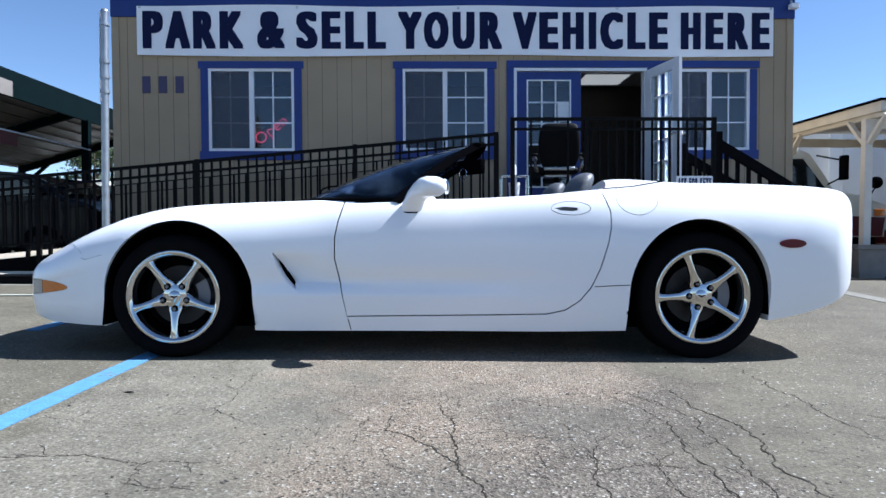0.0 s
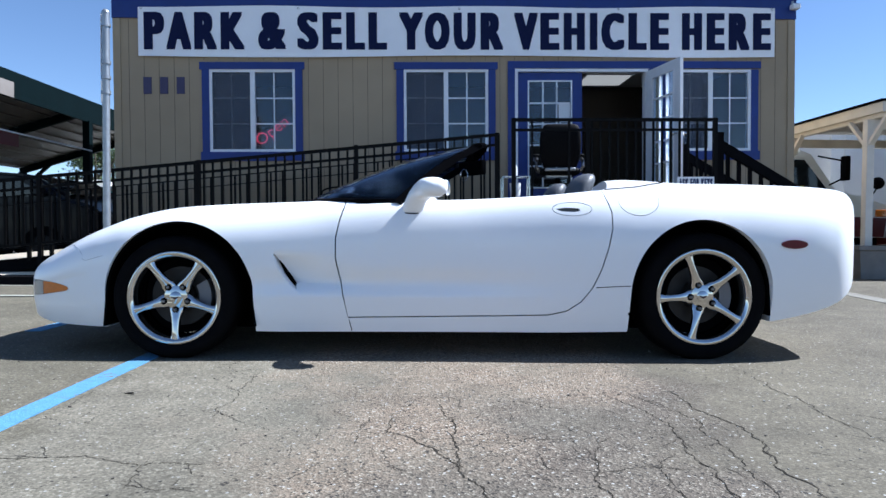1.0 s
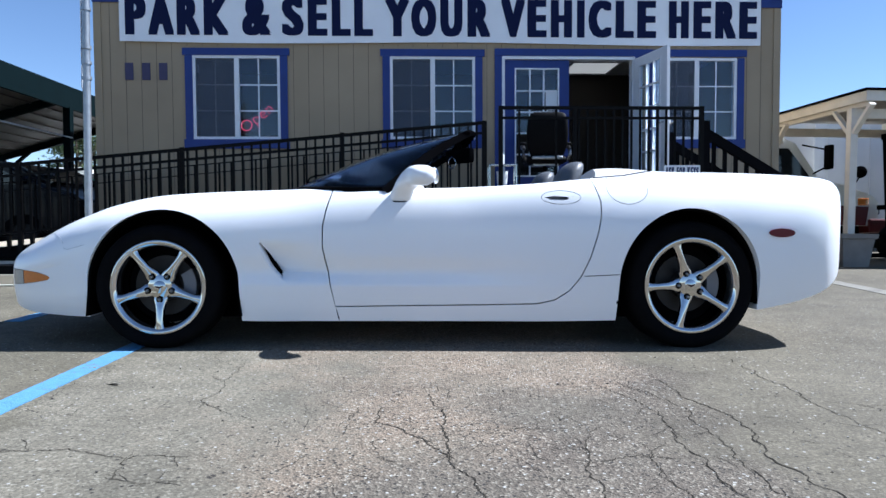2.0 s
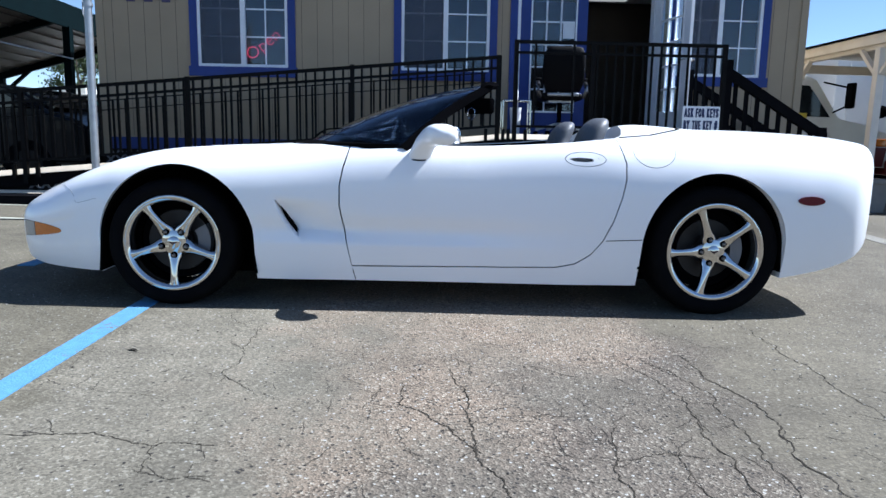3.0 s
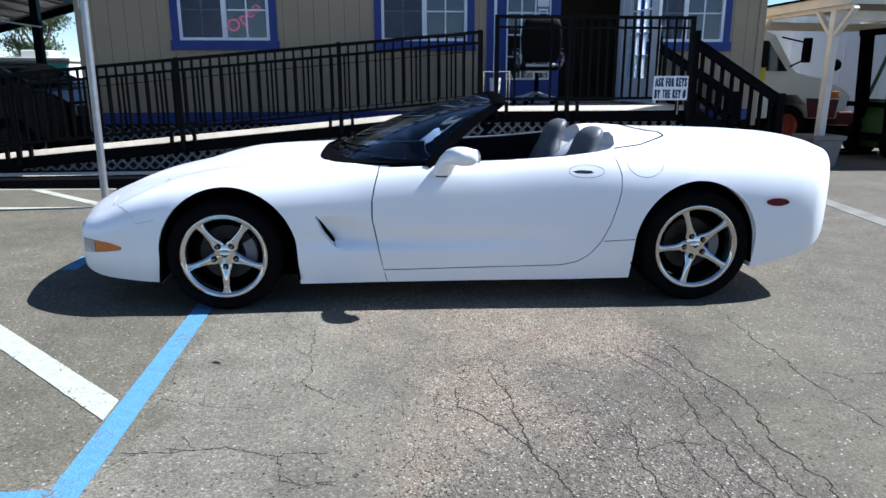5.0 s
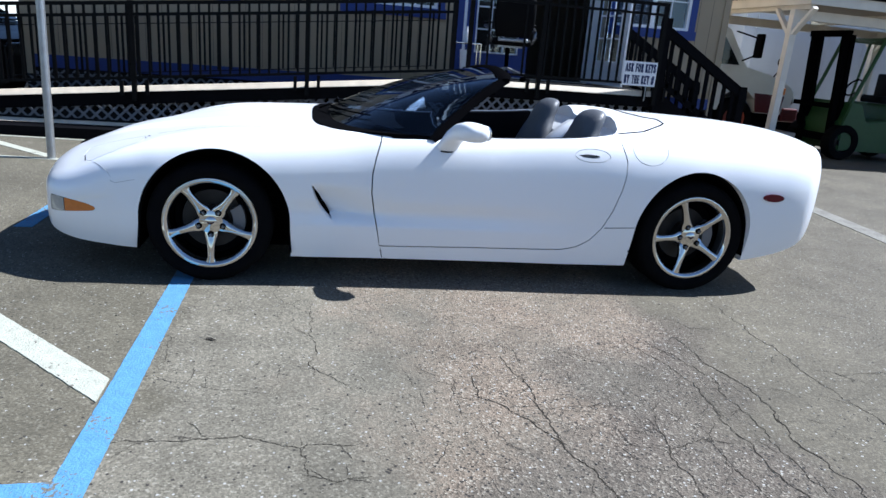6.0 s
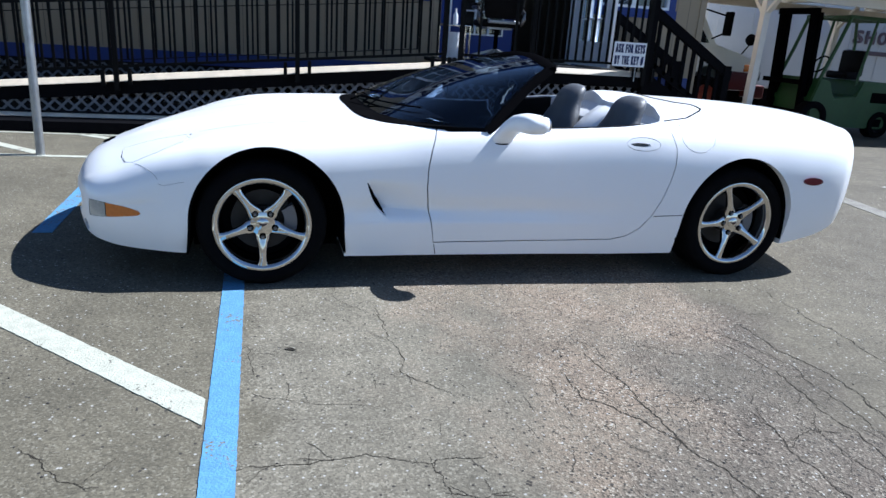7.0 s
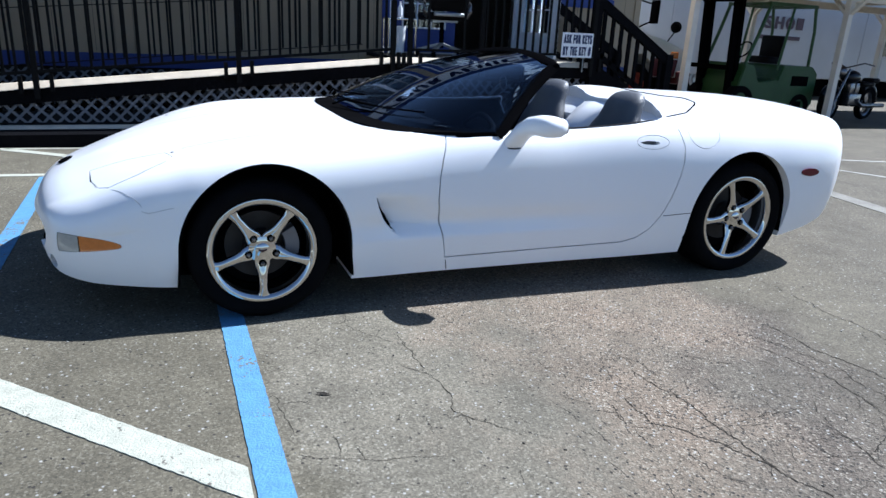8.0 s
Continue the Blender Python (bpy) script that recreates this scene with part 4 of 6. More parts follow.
# parking sign on its steel pole
pole = thing("sign_pole", "galvanised steel pole with two small signs seen edge-on", "sign pole", at=pose(-3.10, 2.25, 0))
part("post", rod(bmesh.new(), (0, 0, -0.05), (0, 0, 2.67), 0.034, n=20), GALV, pole, "", 40)
part("cap", lathe([(0.036, 2.66), (0.036, 2.675), (0.02, 2.695), (0.0, 2.70)], 20, "Z"), GALV, pole, "", 40)
p = part("sign_plate", boxes((-0.015, 0.30, -0.003, 0.003, 2.08, 2.66)), WHITE_VINYL, pole, "white metal plate")
p.matrix_basis = pose(-0.045, 0, 0, 0, 0, 107)
p = part("sign_plate", boxes((-0.015, 0.30, -0.003, 0.003, 1.84, 2.04)), WHITE_VINYL, pole, "small white metal plate")
p.matrix_basis = pose(-0.045, 0, 0, 0, 0, 112)
for z in (1.92, 2.06, 2.2, 2.55):
    part("clamp", lathe([(0.036, z - 0.015), (0.044, z - 0.015), (0.044, z + 0.015), (0.036, z + 0.015)], 16, "Z"), GALV, pole, "", 40)


# ---- the car ----
from mathutils.bvhtree import BVHTree

CX = (-2.26, -2.23, -2.17, -2.05, -1.90, -1.75, -1.60, -1.30, -1.00, -0.75, -0.50, 0.00, 0.50, 0.80, 1.00, 1.30, 1.60, 1.90, 2.10, 2.20, 2.27, 2.31)
ZC = curve(CX, (0.40, 0.47, 0.52, 0.575, 0.63, 0.67, 0.70, 0.745, 0.775, 0.80, 0.815, 0.82, 0.85, 0.885, 0.905, 0.925, 0.935, 0.93, 0.92, 0.91, 0.87, 0.80))
ZF = curve(CX, (0.393, 0.434, 0.474, 0.532, 0.599, 0.656, 0.703, 0.757, 0.777, 0.787, 0.797, 0.80, 0.825, 0.855, 0.87, 0.89, 0.90, 0.895, 0.885, 0.87, 0.83, 0.76))
YF = curve(CX, (0.42, 0.49, 0.56, 0.62, 0.675, 0.70, 0.71, 0.72, 0.72, 0.73, 0.76, 0.80, 0.80, 0.77, 0.73, 0.69, 0.66, 0.64, 0.62, 0.61, 0.58, 0.52))
WD = curve(CX, (0.58, 0.66, 0.73, 0.80, 0.85, 0.885, 0.905, 0.918, 0.905, 0.892, 0.885, 0.885, 0.895, 0.908, 0.918, 0.93, 0.932, 0.922, 0.900, 0.865, 0.815, 0.745))
ZW = curve(CX, (0.36, 0.36, 0.37, 0.39, 0.42, 0.45, 0.48, 0.52, 0.54, 0.55, 0.55, 0.55, 0.55, 0.56, 0.56, 0.57, 0.57, 0.575, 0.58, 0.58, 0.58, 0.58))
ZB = curve(CX, (0.27, 0.21, 0.178, 0.158, 0.153, 0.152, 0.152, 0.145, 0.135, 0.13, 0.13, 0.13, 0.13, 0.135, 0.14, 0.155, 0.185, 0.232, 0.285, 0.33, 0.39, 0.46))
BOW = curve((-2.26, -2.1, -1.75, -1.3, 1.5, 1.9, 2.31), (0.090, 0.105, 0.072, 0.0, 0.0, -0.06, -0.15))
LEDGE = curve((-2.26, -2.16, -2.02, -1.93, -1.84, -1.8), (0.0, 0.0, 0.007, 0.006, 0.0, 0.0))
CREASE = curve((-1.2, -0.78, -0.6, 0.0, 0.45, 0.8), (0.0, 0.8, 1.0, 0.9, 0.35, 0.0))
SCOOP = curve((-0.01, 0.0, 0.014, 0.05, 0.10, 0.20, 0.33, 0.45), (0.0, 0.0, 1.0, 0.86, 0.66, 0.34, 0.08, 0.0))
LIP = curve((0.30, 0.335, 0.368, 0.42, 0.475, 0.53, 0.57), (-0.70, -0.722, -0.756, -0.796, -0.822, -0.840, -0.845))


def body_section(x):
    """Half of the car's outline across, from the middle of the top to the middle of the floor."""
    zc, zf, yf, w, zw, zb = ZC(x), ZF(x), YF(x), WD(x), ZW(x), ZB(x)
    pts = []
    for i in range(20):
        u = i / 20
        y = yf * u
        z = zc + (zf - zc) * u**2
        edge = 0.13 + 0.20 * (x + 2.05)
        hood = 0.016 / (1 + math.exp((y - edge) / 0.012)) * min(1.0, max(0.0, (-0.86 - x) / 0.45)) * (1 / (1 + math.exp(-(x + 1.98) / 0.06)))
        hump = 0.045 * math.exp(-((y - 0.37) / 0.17) ** 2) * (1 / (1 + math.exp(-(x - 0.88) / 0.02))) * math.exp(-(max(x - 0.98, 0) / 0.30) ** 2)
        pts.append((y, z + hood + hump))
    for i in range(15):
        a = math.pi / 2 * i / 15
        n = 0.889 - 0.15 * min(1.0, max(0.0, (-1.0 - x) / 0.4)) * min(1.0, max(0.0, (x + 2.15) / 0.25))
        pts.append((yf + (w - yf) * math.sin(a) ** n, zw + (zf - zw) * math.cos(a) ** n))
    c = CREASE(x)
    for i in range(37):
        u = i / 36
        z = zw + (zb - zw) * u
        y = w - 0.055 * u**2.2 - LEDGE(x) * min(1.0, (zw - z) / 0.014)
        k = 0.335
        above = math.exp(-((z - k - 0.05) / 0.05) ** 2) if z > k else math.exp(-((z - k) / 0.012) ** 2) * math.exp(-1.0)
        y -= c * 0.024 * above
        if z > k:
            fade = min(1.0, max(0.0, (0.540 - z) / 0.10))
            y -= SCOOP(max(-0.01, min(0.45, x - LIP(min(z, 0.57))))) * 0.080 * (1 / (1 + math.exp(-(z - 0.357) / 0.007))) * fade * fade * (3 - 2 * fade)
        pts.append((y, z))
    low = pts[-1][0]
    for u in (0.93, 0.6, 0.0):
        pts.append((low * u, zb + 0.012 * (1 - u)))
    return pts


def body_shell():
    stations = sorted(set([round(v, 3) for v in np.concatenate([np.linspace(-2.26, -2.0, 16), np.linspace(-1.97, 1.95, 124), np.linspace(-0.87, -0.70, 40), np.linspace(1.98, 2.31, 16)])]))
    rings = []
    for x in stations:
        half = body_section(x)
        w = WD(x)
        ring = [(x + BOW(x) * (y / w) ** (2.4 if x < 0 else 3.6), -y, z) for y, z in half]
        ring += [(p[0], -p[1], p[2]) for p in ring[-2:0:-1]]
        rings.append(ring)
    return as_mesh("body", lofted(rings), CAR_WHITE)


def arch_outline(cx, cz, r, top, zlow=-0.05):
    """The edge of a wheel opening, seen from the side."""
    pts = [(cx + r + 0.012, zlow), (cx + r, cz)]
    pts += [(cx + r * math.cos(a), cz + (top - cz) * math.sin(a)) for a in np.linspace(0.12, math.pi - 0.12, 30)]
    return pts + [(cx - r, cz), (cx - r - 0.012, zlow)]


def grown(outline, d):
    """An outline pushed out by d."""
    out, n = [], len(outline)
    area = sum(outline[i][0] * outline[(i + 1) % n][1] - outline[(i + 1) % n][0] * outline[i][1] for i in range(n))
    for i in range(n):
        p, a, b = Vector(outline[i]), Vector(outline[i - 1]), Vector(outline[(i + 1) % n])
        t = (b - a).normalized()
        out.append(tuple(p + Vector((t.y, -t.x)) * d * (1 if area > 0 else -1)))
    return out


def smooth_outline(points, n=6):
    """A closed round curve through points."""
    out, m = [], len(points)
    for i in range(m):
        p0, p1, p2, p3 = (Vector(points[(i + k) % m]) for k in (-1, 0, 1, 2))
        for j in range(n):
            t = j / n
            out.append(tuple(0.5 * (2 * p1 + (p2 - p0) * t + (2 * p0 - 5 * p1 + 4 * p2 - p3) * t * t + (3 * p1 - p0 - 3 * p2 + p3) * t**3)))
    return out


ARCHES = ((-1.301, 0.31, 0.365, 0.682), (1.304, 0.33, 0.356, 0.708))
DOOR = [(-0.47, 0.205), (-0.505, 0.37), (-0.53, 0.50), (-0.53, 0.60), (-0.515, 0.68), (-0.492, 0.76), (-0.45, 0.95),
        (0.79, 0.95), (0.825, 0.82), (0.85, 0.74), (0.85, 0.66), (0.835, 0.58), (0.80, 0.46), (0.755, 0.36), (0.70, 0.29), (0.63, 0.243), (0.54, 0.222), (0.30, 0.216)]
COCKPIT = [(-0.78, 0.0), (-0.765, 0.30), (-0.72, 0.50), (-0.64, 0.66), (-0.50, 0.755), (-0.34, 0.775), (-0.20, 0.765), (0.20, 0.775), (0.60, 0.77), (0.76, 0.745), (0.84, 0.69), (0.90, 0.59), (0.93, 0.48), (0.94, 0.36), (0.93, 0.24), (0.90, 0.12), (0.885, 0.0)]
COCKPIT = COCKPIT + [(x, -y) for x, y in COCKPIT[-2:0:-1]]


def build_body(car):
    me = body_shell()
    for side in (-1, 1):
        for cx, cz, r, top in ARCHES:
            me = carve(me, prism(bmesh.new(), arch_outline(cx, cz, r, top), side * 0.58, side * 1.2))
    me = carve(me, prism(bmesh.new(), COCKPIT, 0.30, 1.3, "Z"))
    # doors, each a solid of its own with a real gap round it
    for side in (-1, 1):
        lo, hi = sorted((side * 0.70, side * 1.2))
        door = carve(me.copy(), prism(bmesh.new(), grown(DOOR, -0.0033), lo, hi), "INTERSECT")
        me = carve(me, prism(bmesh.new(), grown(DOOR, 0.0033), lo, hi))
        grip = carve(door.copy(), prism(bmesh.new(), grown(OVAL, -0.0012), *sorted((side * 0.78, side * 1.2))), "INTERSECT")
        door = carve(door, prism(bmesh.new(), grown(OVAL, 0.0018), *sorted((side * 0.83, side * 1.2))))
        grip = carve(grip, prism(bmesh.new(), SLOT, *sorted((side * 0.845, side * 1.2))))
        d = new("door", smoothed(door, 32))
        d.parent = car
        h = new("door_handle", smoothed(grip, 32))
        h.parent = d
        h["label"] = "white oval handle"
        door_fittings(d, side)
    # round fuel flap
    flap = [(0.99 + 0.105 * math.cos(a), 0.81 + 0.085 * math.sin(a)) for a in np.linspace(0, math.tau, 40, endpoint=False)]
    fuel = carve(me.copy(), prism(bmesh.new(), grown(flap, -0.002), -1.1, -0.72), "INTERSECT")
    me = carve(me, prism(bmesh.new(), grown(flap, 0.001), -1.1, -0.72))
    f = new("fuel_flap", smoothed(fuel, 32))
    f.parent = car
    # pop-up headlamp covers
    for side in (-1, 1):
        lid = [(x, side * y) for x, y in ((-1.997, 0.42), (-1.987, 0.54), (-1.952, 0.66), (-1.91, 0.712), (-1.80, 0.732), (-1.685, 0.708), (-1.665, 0.66), (-1.69, 0.56), (-1.84, 0.475))]
        if side > 0:
            lid = lid[::-1]
        cover = carve(me.copy(), prism(bmesh.new(), grown(lid, -0.002), 0.50, 1.0, "Z"), "INTERSECT")
        me = carve(me, prism(bmesh.new(), grown(lid, 0.0045), 0.52, 1.0, "Z"))
        h = new("headlamp_cover", smoothed(cover, 32))
        h.parent = car
    # lamps in the nose, cut as pockets and filled by lenses
    for side in (-1, 1):
        lo, hi = sorted((side * 0.60, side * 1.2))
        out = smooth_outline([(-2.118, 0.302), (-2.116, 0.370), (-2.10, 0.378), (-2.03, 0.376), (-1.945, 0.367), (-1.890, 0.354), (-1.874, 0.342), (-1.89, 0.329), (-1.95, 0.318), (-2.03, 0.306), (-2.10, 0.298)], 4)
        lens = carve(me.copy(), prism(bmesh.new(), [(-2.0 + (x + 2.0) * 0.982, 0.338 + (z - 0.338) * 0.94) for x, z in out], lo, hi), "INTERSECT")
        me = carve(me, prism(bmesh.new(), out, lo, hi))
        clear = carve(lens.copy(), boxes((-2.5, -2.037, -1.3, 1.3, 0, 1)), "INTERSECT")
        amber = carve(lens, boxes((-2.033, -1.5, -1.3, 1.3, 0, 1)), "INTERSECT")
        for name, data, mat in (("indicator_lens", amber, AMBER), ("driving_lamp_lens", clear, CLEAR_LENS)):
            data.materials.clear()
            data.materials.append(mat)
            o = new(name, smoothed(data, 32))
            o.parent = car
            o["label"] = "amber lens" if mat is AMBER else "grey clear lens"
        # small round duct below, plugged black for the shade in the hole
        me = carve(me, rod(bmesh.new(), (-2.34, side * 0.77, 0.232), (-2.02, side * 0.52, 0.236), 0.030, n=24))
        part("duct_shade_plug", rod(bmesh.new(), (-2.128, side * 0.605, 0.233), (-2.03, side * 0.528, 0.236), 0.0298, n=24), CAR_GAP, car, "black plug for the dark inside the duct")
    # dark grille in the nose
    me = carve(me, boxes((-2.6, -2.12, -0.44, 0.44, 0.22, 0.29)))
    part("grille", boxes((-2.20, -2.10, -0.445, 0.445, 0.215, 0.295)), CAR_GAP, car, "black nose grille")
    # scoop mouth behind the front wheel, filled black for the shade inside
    for side in (-1, 1):
        lo, hi = sorted((side * 0.775, side * 1.1))
        rise = np.linspace(0.522, 0.348, 12)
        mouth = [(LIP(z) + 0.003, z) for z in rise] + [(LIP(z) + 0.004 + 0.022 * math.sin(math.pi * (i + 1) / 13), z) for i, z in list(enumerate(rise))[::-1]]
        me = carve(me, prism(bmesh.new(), mouth, lo, hi))
        part("scoop_shade_fill", prism(bmesh.new(), grown(mouth, 0.004), *sorted((side * 0.76, side * 0.803))), CAR_GAP, car, "black fill for the shade in the scoop mouth")
    badge = bmesh.new()
    bmesh.ops.create_uvsphere(badge, u_segments=24, v_segments=10, radius=1.0, matrix=Matrix.Translation((-2.135, 0, ZC(-2.135) + 0.004)) @ Matrix.Rotation(radians(-22), 4, "Y") @ Matrix.Diagonal((0.034, 0.062, 0.006, 1)))
    part("nose_badge", badge, BLACK_TRIM, car, "plain dark oval badge", 60)
    body = new("body", smoothed(me, 32))
    body.parent = car
    seams(car, me)
    return body


def seams(car, me):
    """Dark shut lines laid into the skin."""
    bm = bmesh.new()
    bm.from_mesh(me)
    tree = BVHTree.FromBMesh(bm)
    bm.free()

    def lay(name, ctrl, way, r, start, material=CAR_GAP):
        pts = []
        for (a, b), (c, d) in zip(ctrl, ctrl[1:]):
            for t in np.linspace(0, 1, 8, endpoint=False):
                pts.append((a + (c - a) * t, b + (d - b) * t))
        pts.append(ctrl[-1])
        out = []
        for p in pts:
            o = Vector((p[0], p[1], start)) if way == "down" else Vector((p[0], start, p[1]))
            hit = tree.ray_cast(o, Vector((0, 0, -1)) if way == "down" else Vector((0, -math.copysign(1, start), 0)))[0]
            if hit:
                out.append(hit)
        if len(out) > 2:
            part(name, tube(bmesh.new(), out, r, 6), material, car, "fine shut line")

    for s in (-1, 1):
        lay("seam", [(0.772, 0.364), (0.945, 0.374)], "side", 0.0022, s * 1.3)
        lay("seam", [(-0.468, 0.202), (-0.452, 0.137)], "side", 0.0022, s * 1.3)
        lay("seam", [(-1.90, s * 0.735), (-1.84, s * 0.805), (-1.79, s * 0.848)], "down", 0.0010, 1.4, SEAM_SHADE)
        lay("seam", [(-1.79, 0.492), (-1.765, 0.484), (-1.69, 0.505), (-1.672, 0.508)], "side", 0.0010, s * 1.3, SEAM_SHADE)
        lay("seam", [(0.86, s * 0.70), (1.03, s * 0.652), (1.20, s * 0.52), (1.245, s * 0.47), (1.25, s * 0.40), (1.275, s * 0.20), (1.285, 0.0)], "down", 0.0055, 1.4)
        lay("seam", [(-1.62, s * 0.575), (-1.30, s * 0.61), (-1.0, s * 0.63), (-0.84, s * 0.60)], "down", 0.0012, 1.4, SEAM_SHADE)


OVAL = [(0.652 + 0.098 * math.cos(a), 0.757 + 0.034 * math.sin(a)) for a in np.linspace(0, math.tau, 40, endpoint=False)]
SLOT = [(0.570, 0.757), (0.60, 0.745), (0.66, 0.742), (0.690, 0.747), (0.688, 0.760), (0.62, 0.764)]


def door_fittings(door, side):
    part("handle_slot", prism(bmesh.new(), grown(SLOT, 0.002), *sorted((side * 0.835, side * 0.850))), SEAT_GREY, door, "grey recess")
    part("lock", rod(bmesh.new(), (0.715, side * 0.85, 0.754), (0.715, side * 0.8745, 0.754), 0.009), NUT, door, "dark lock cylinder", 40)


def build_wheel(car, x, z, tyre_r, rim_r, side, wide, turn):
    wheel = new("wheel")
    wheel.parent = car
    wheel.matrix_basis = pose(x, side * 0.88, z, 0, 0, 180 if side > 0 else 0)
    # local y points from the car outwards when negative
    s = tyre_r - rim_r
    prof = [(rim_r - 0.006, 0.018), (rim_r + 0.004, 0.004), (rim_r + s * 0.25, -0.010), (rim_r + s * 0.55, -0.012), (rim_r + s * 0.82, -0.002), (tyre_r - 0.006, 0.016), (tyre_r, 0.040),
            (tyre_r + 0.001, 0.10), (tyre_r, wide - 0.04), (tyre_r - 0.008, wide - 0.015), (rim_r + s * 0.5, wide + 0.01), (rim_r - 0.006, wide - 0.02)]
    part("tyre", lathe(prof, 72), RUBBER, wheel, "", 50)
    rim = [(rim_r - 0.03, wide - 0.04), (rim_r - 0.035, 0.06), (rim_r - 0.029, 0.026), (rim_r - 0.027, 0.014), (rim_r - 0.022, 0.006), (rim_r - 0.014, 0.001), (rim_r - 0.006, -0.001), (rim_r + 0.001, 0.001), (rim_r + 0.005, 0.008), (rim_r - 0.002, 0.020)]
    part("rim", lathe(rim, 72), CHROME, wheel, "polished alloy rim", 40)
    part("brake_disc", lathe([(0.0, 0.095), (0.07, 0.095), (0.075, 0.115), (0.150, 0.115), (0.152, 0.135), (0.0, 0.135)], 48), ROTOR, wheel, "", 40)
    part("wheel_well_backing", lathe([(0.0, 0.15), (rim_r - 0.036, 0.15), (rim_r - 0.036, 0.16), (0.0, 0.16)], 40), BLACK_PLASTIC, wheel)
    cal = bmesh.new()
    ang = [math.radians(a) for a in np.linspace(-28, 32, 9)]
    prism(cal, [(0.165 * math.cos(a), 0.165 * math.sin(a)) for a in ang] + [(0.105 * math.cos(a), 0.105 * math.sin(a)) for a in ang[::-1]], 0.065, 0.13)
    part("brake_caliper", cal, CALIPER, wheel)
    for k in range(5):
        a0 = math.radians(90 + turn + 72 * k)
        rings = []
        for r, half, y, thick in ((0.030, 0.028, 0.029, 0.03), (0.055, 0.036, 0.026, 0.03), (0.072, 0.034, 0.023, 0.03), (0.088, 0.0265, 0.019, 0.03), (0.115, 0.0205, 0.012, 0.028), (0.165, 0.0180, 0.007, 0.024), (rim_r - 0.045, 0.0195, 0.005, 0.022), (rim_r - 0.030, 0.024, 0.005, 0.018), (rim_r - 0.020, 0.032, 0.005, 0.018)):
            ring = []
            for t, h in ((-1.0, thick), (-1.0, 0.013), (-0.93, 0.008), (-0.78, 0.0042), (-0.45, 0.0013), (0.0, 0.0), (0.45, 0.0013), (0.78, 0.0042), (0.93, 0.008), (1.0, 0.013), (1.0, thick)):
                ring.append((r * math.cos(a0) - t * half * math.sin(a0), y + h, r * math.sin(a0) + t * half * math.cos(a0)))
            rings.append(ring)
        part("spoke", lofted(rings), CHROME, wheel, "", 55)
        c, q = 0.062 * math.cos(a0), 0.062 * math.sin(a0)
        # flat black disc in place of a shaded recess round each nut
        part("nut_recess_shade", rod(bmesh.new(), (c, 0.034, q), (c, 0.0225, q), 0.0165, n=20), CAR_GAP, wheel, "dark disc for the shade round the nut")
        nut = rod(bmesh.new(), (c, 0.030, q), (c, 0.013, q), 0.0108, 0.0095, 6)
        rod(nut, (c, 0.0135, q), (c, 0.009, q), 0.0085, 0.005, 12)
        part("wheel_nut", nut, CHROME_DULL, wheel, "chrome capped nut", 40)
    part("hub", lathe([(0.0, 0.022), (0.024, 0.022), (0.045, 0.025), (0.058, 0.028), (0.059, 0.06), (0.0, 0.06)], 40), CHROME, wheel, "", 30)
    part("centre_cap", lathe([(0.0, 0.016), (0.022, 0.017), (0.030, 0.021), (0.031, 0.03)], 32), CHROME, wheel, "plain round cap", 40)
    emblem = bmesh.new()
    for sgn in (-1, 1):
        prism(emblem, [(0.0, -0.010), (sgn * 0.018, 0.001), (sgn * 0.019, 0.006), (0.0, 0.002)], 0.0135, 0.017)
    part("cap_emblem", emblem, NUT, wheel, "small dark plain emblem")
    return wheel


def foot_curve(u):
    """The rear edge of the bonnet round the windscreen."""
    a = u * math.pi / 2
    y = 0.826 * math.copysign(abs(math.sin(a)) ** 0.5, u) if u else 0.0
    return -0.25 - 0.59 * max(math.cos(a), 0.0) ** (2 / 3), y


def windscreen_surface(u, v):
    """u across (-1 to 1), v up (0 at the foot, 1 at the header)."""
    fx, fy = foot_curve(math.copysign(abs(u) ** 1.9, u))
    w = 1 - abs(u) ** 4
    x0, y0, z0 = fx + 0.02 + 0.075 * w, fy * (1 - 0.015 * w), 0.795 + 0.012 * w
    x1, y1, z1 = 0.250 - 0.05 * u * u, 0.575 * u, 1.160 - 0.050 * u * u
    bulge = (0.026 + 0.030 * (1 - u * u)) * math.sin(math.pi * v)
    return Vector((x0 + (x1 - x0) * v - bulge * 0.3, y0 + (y1 - y0) * v, z0 + (z1 - z0) * v + bulge * 0.8))


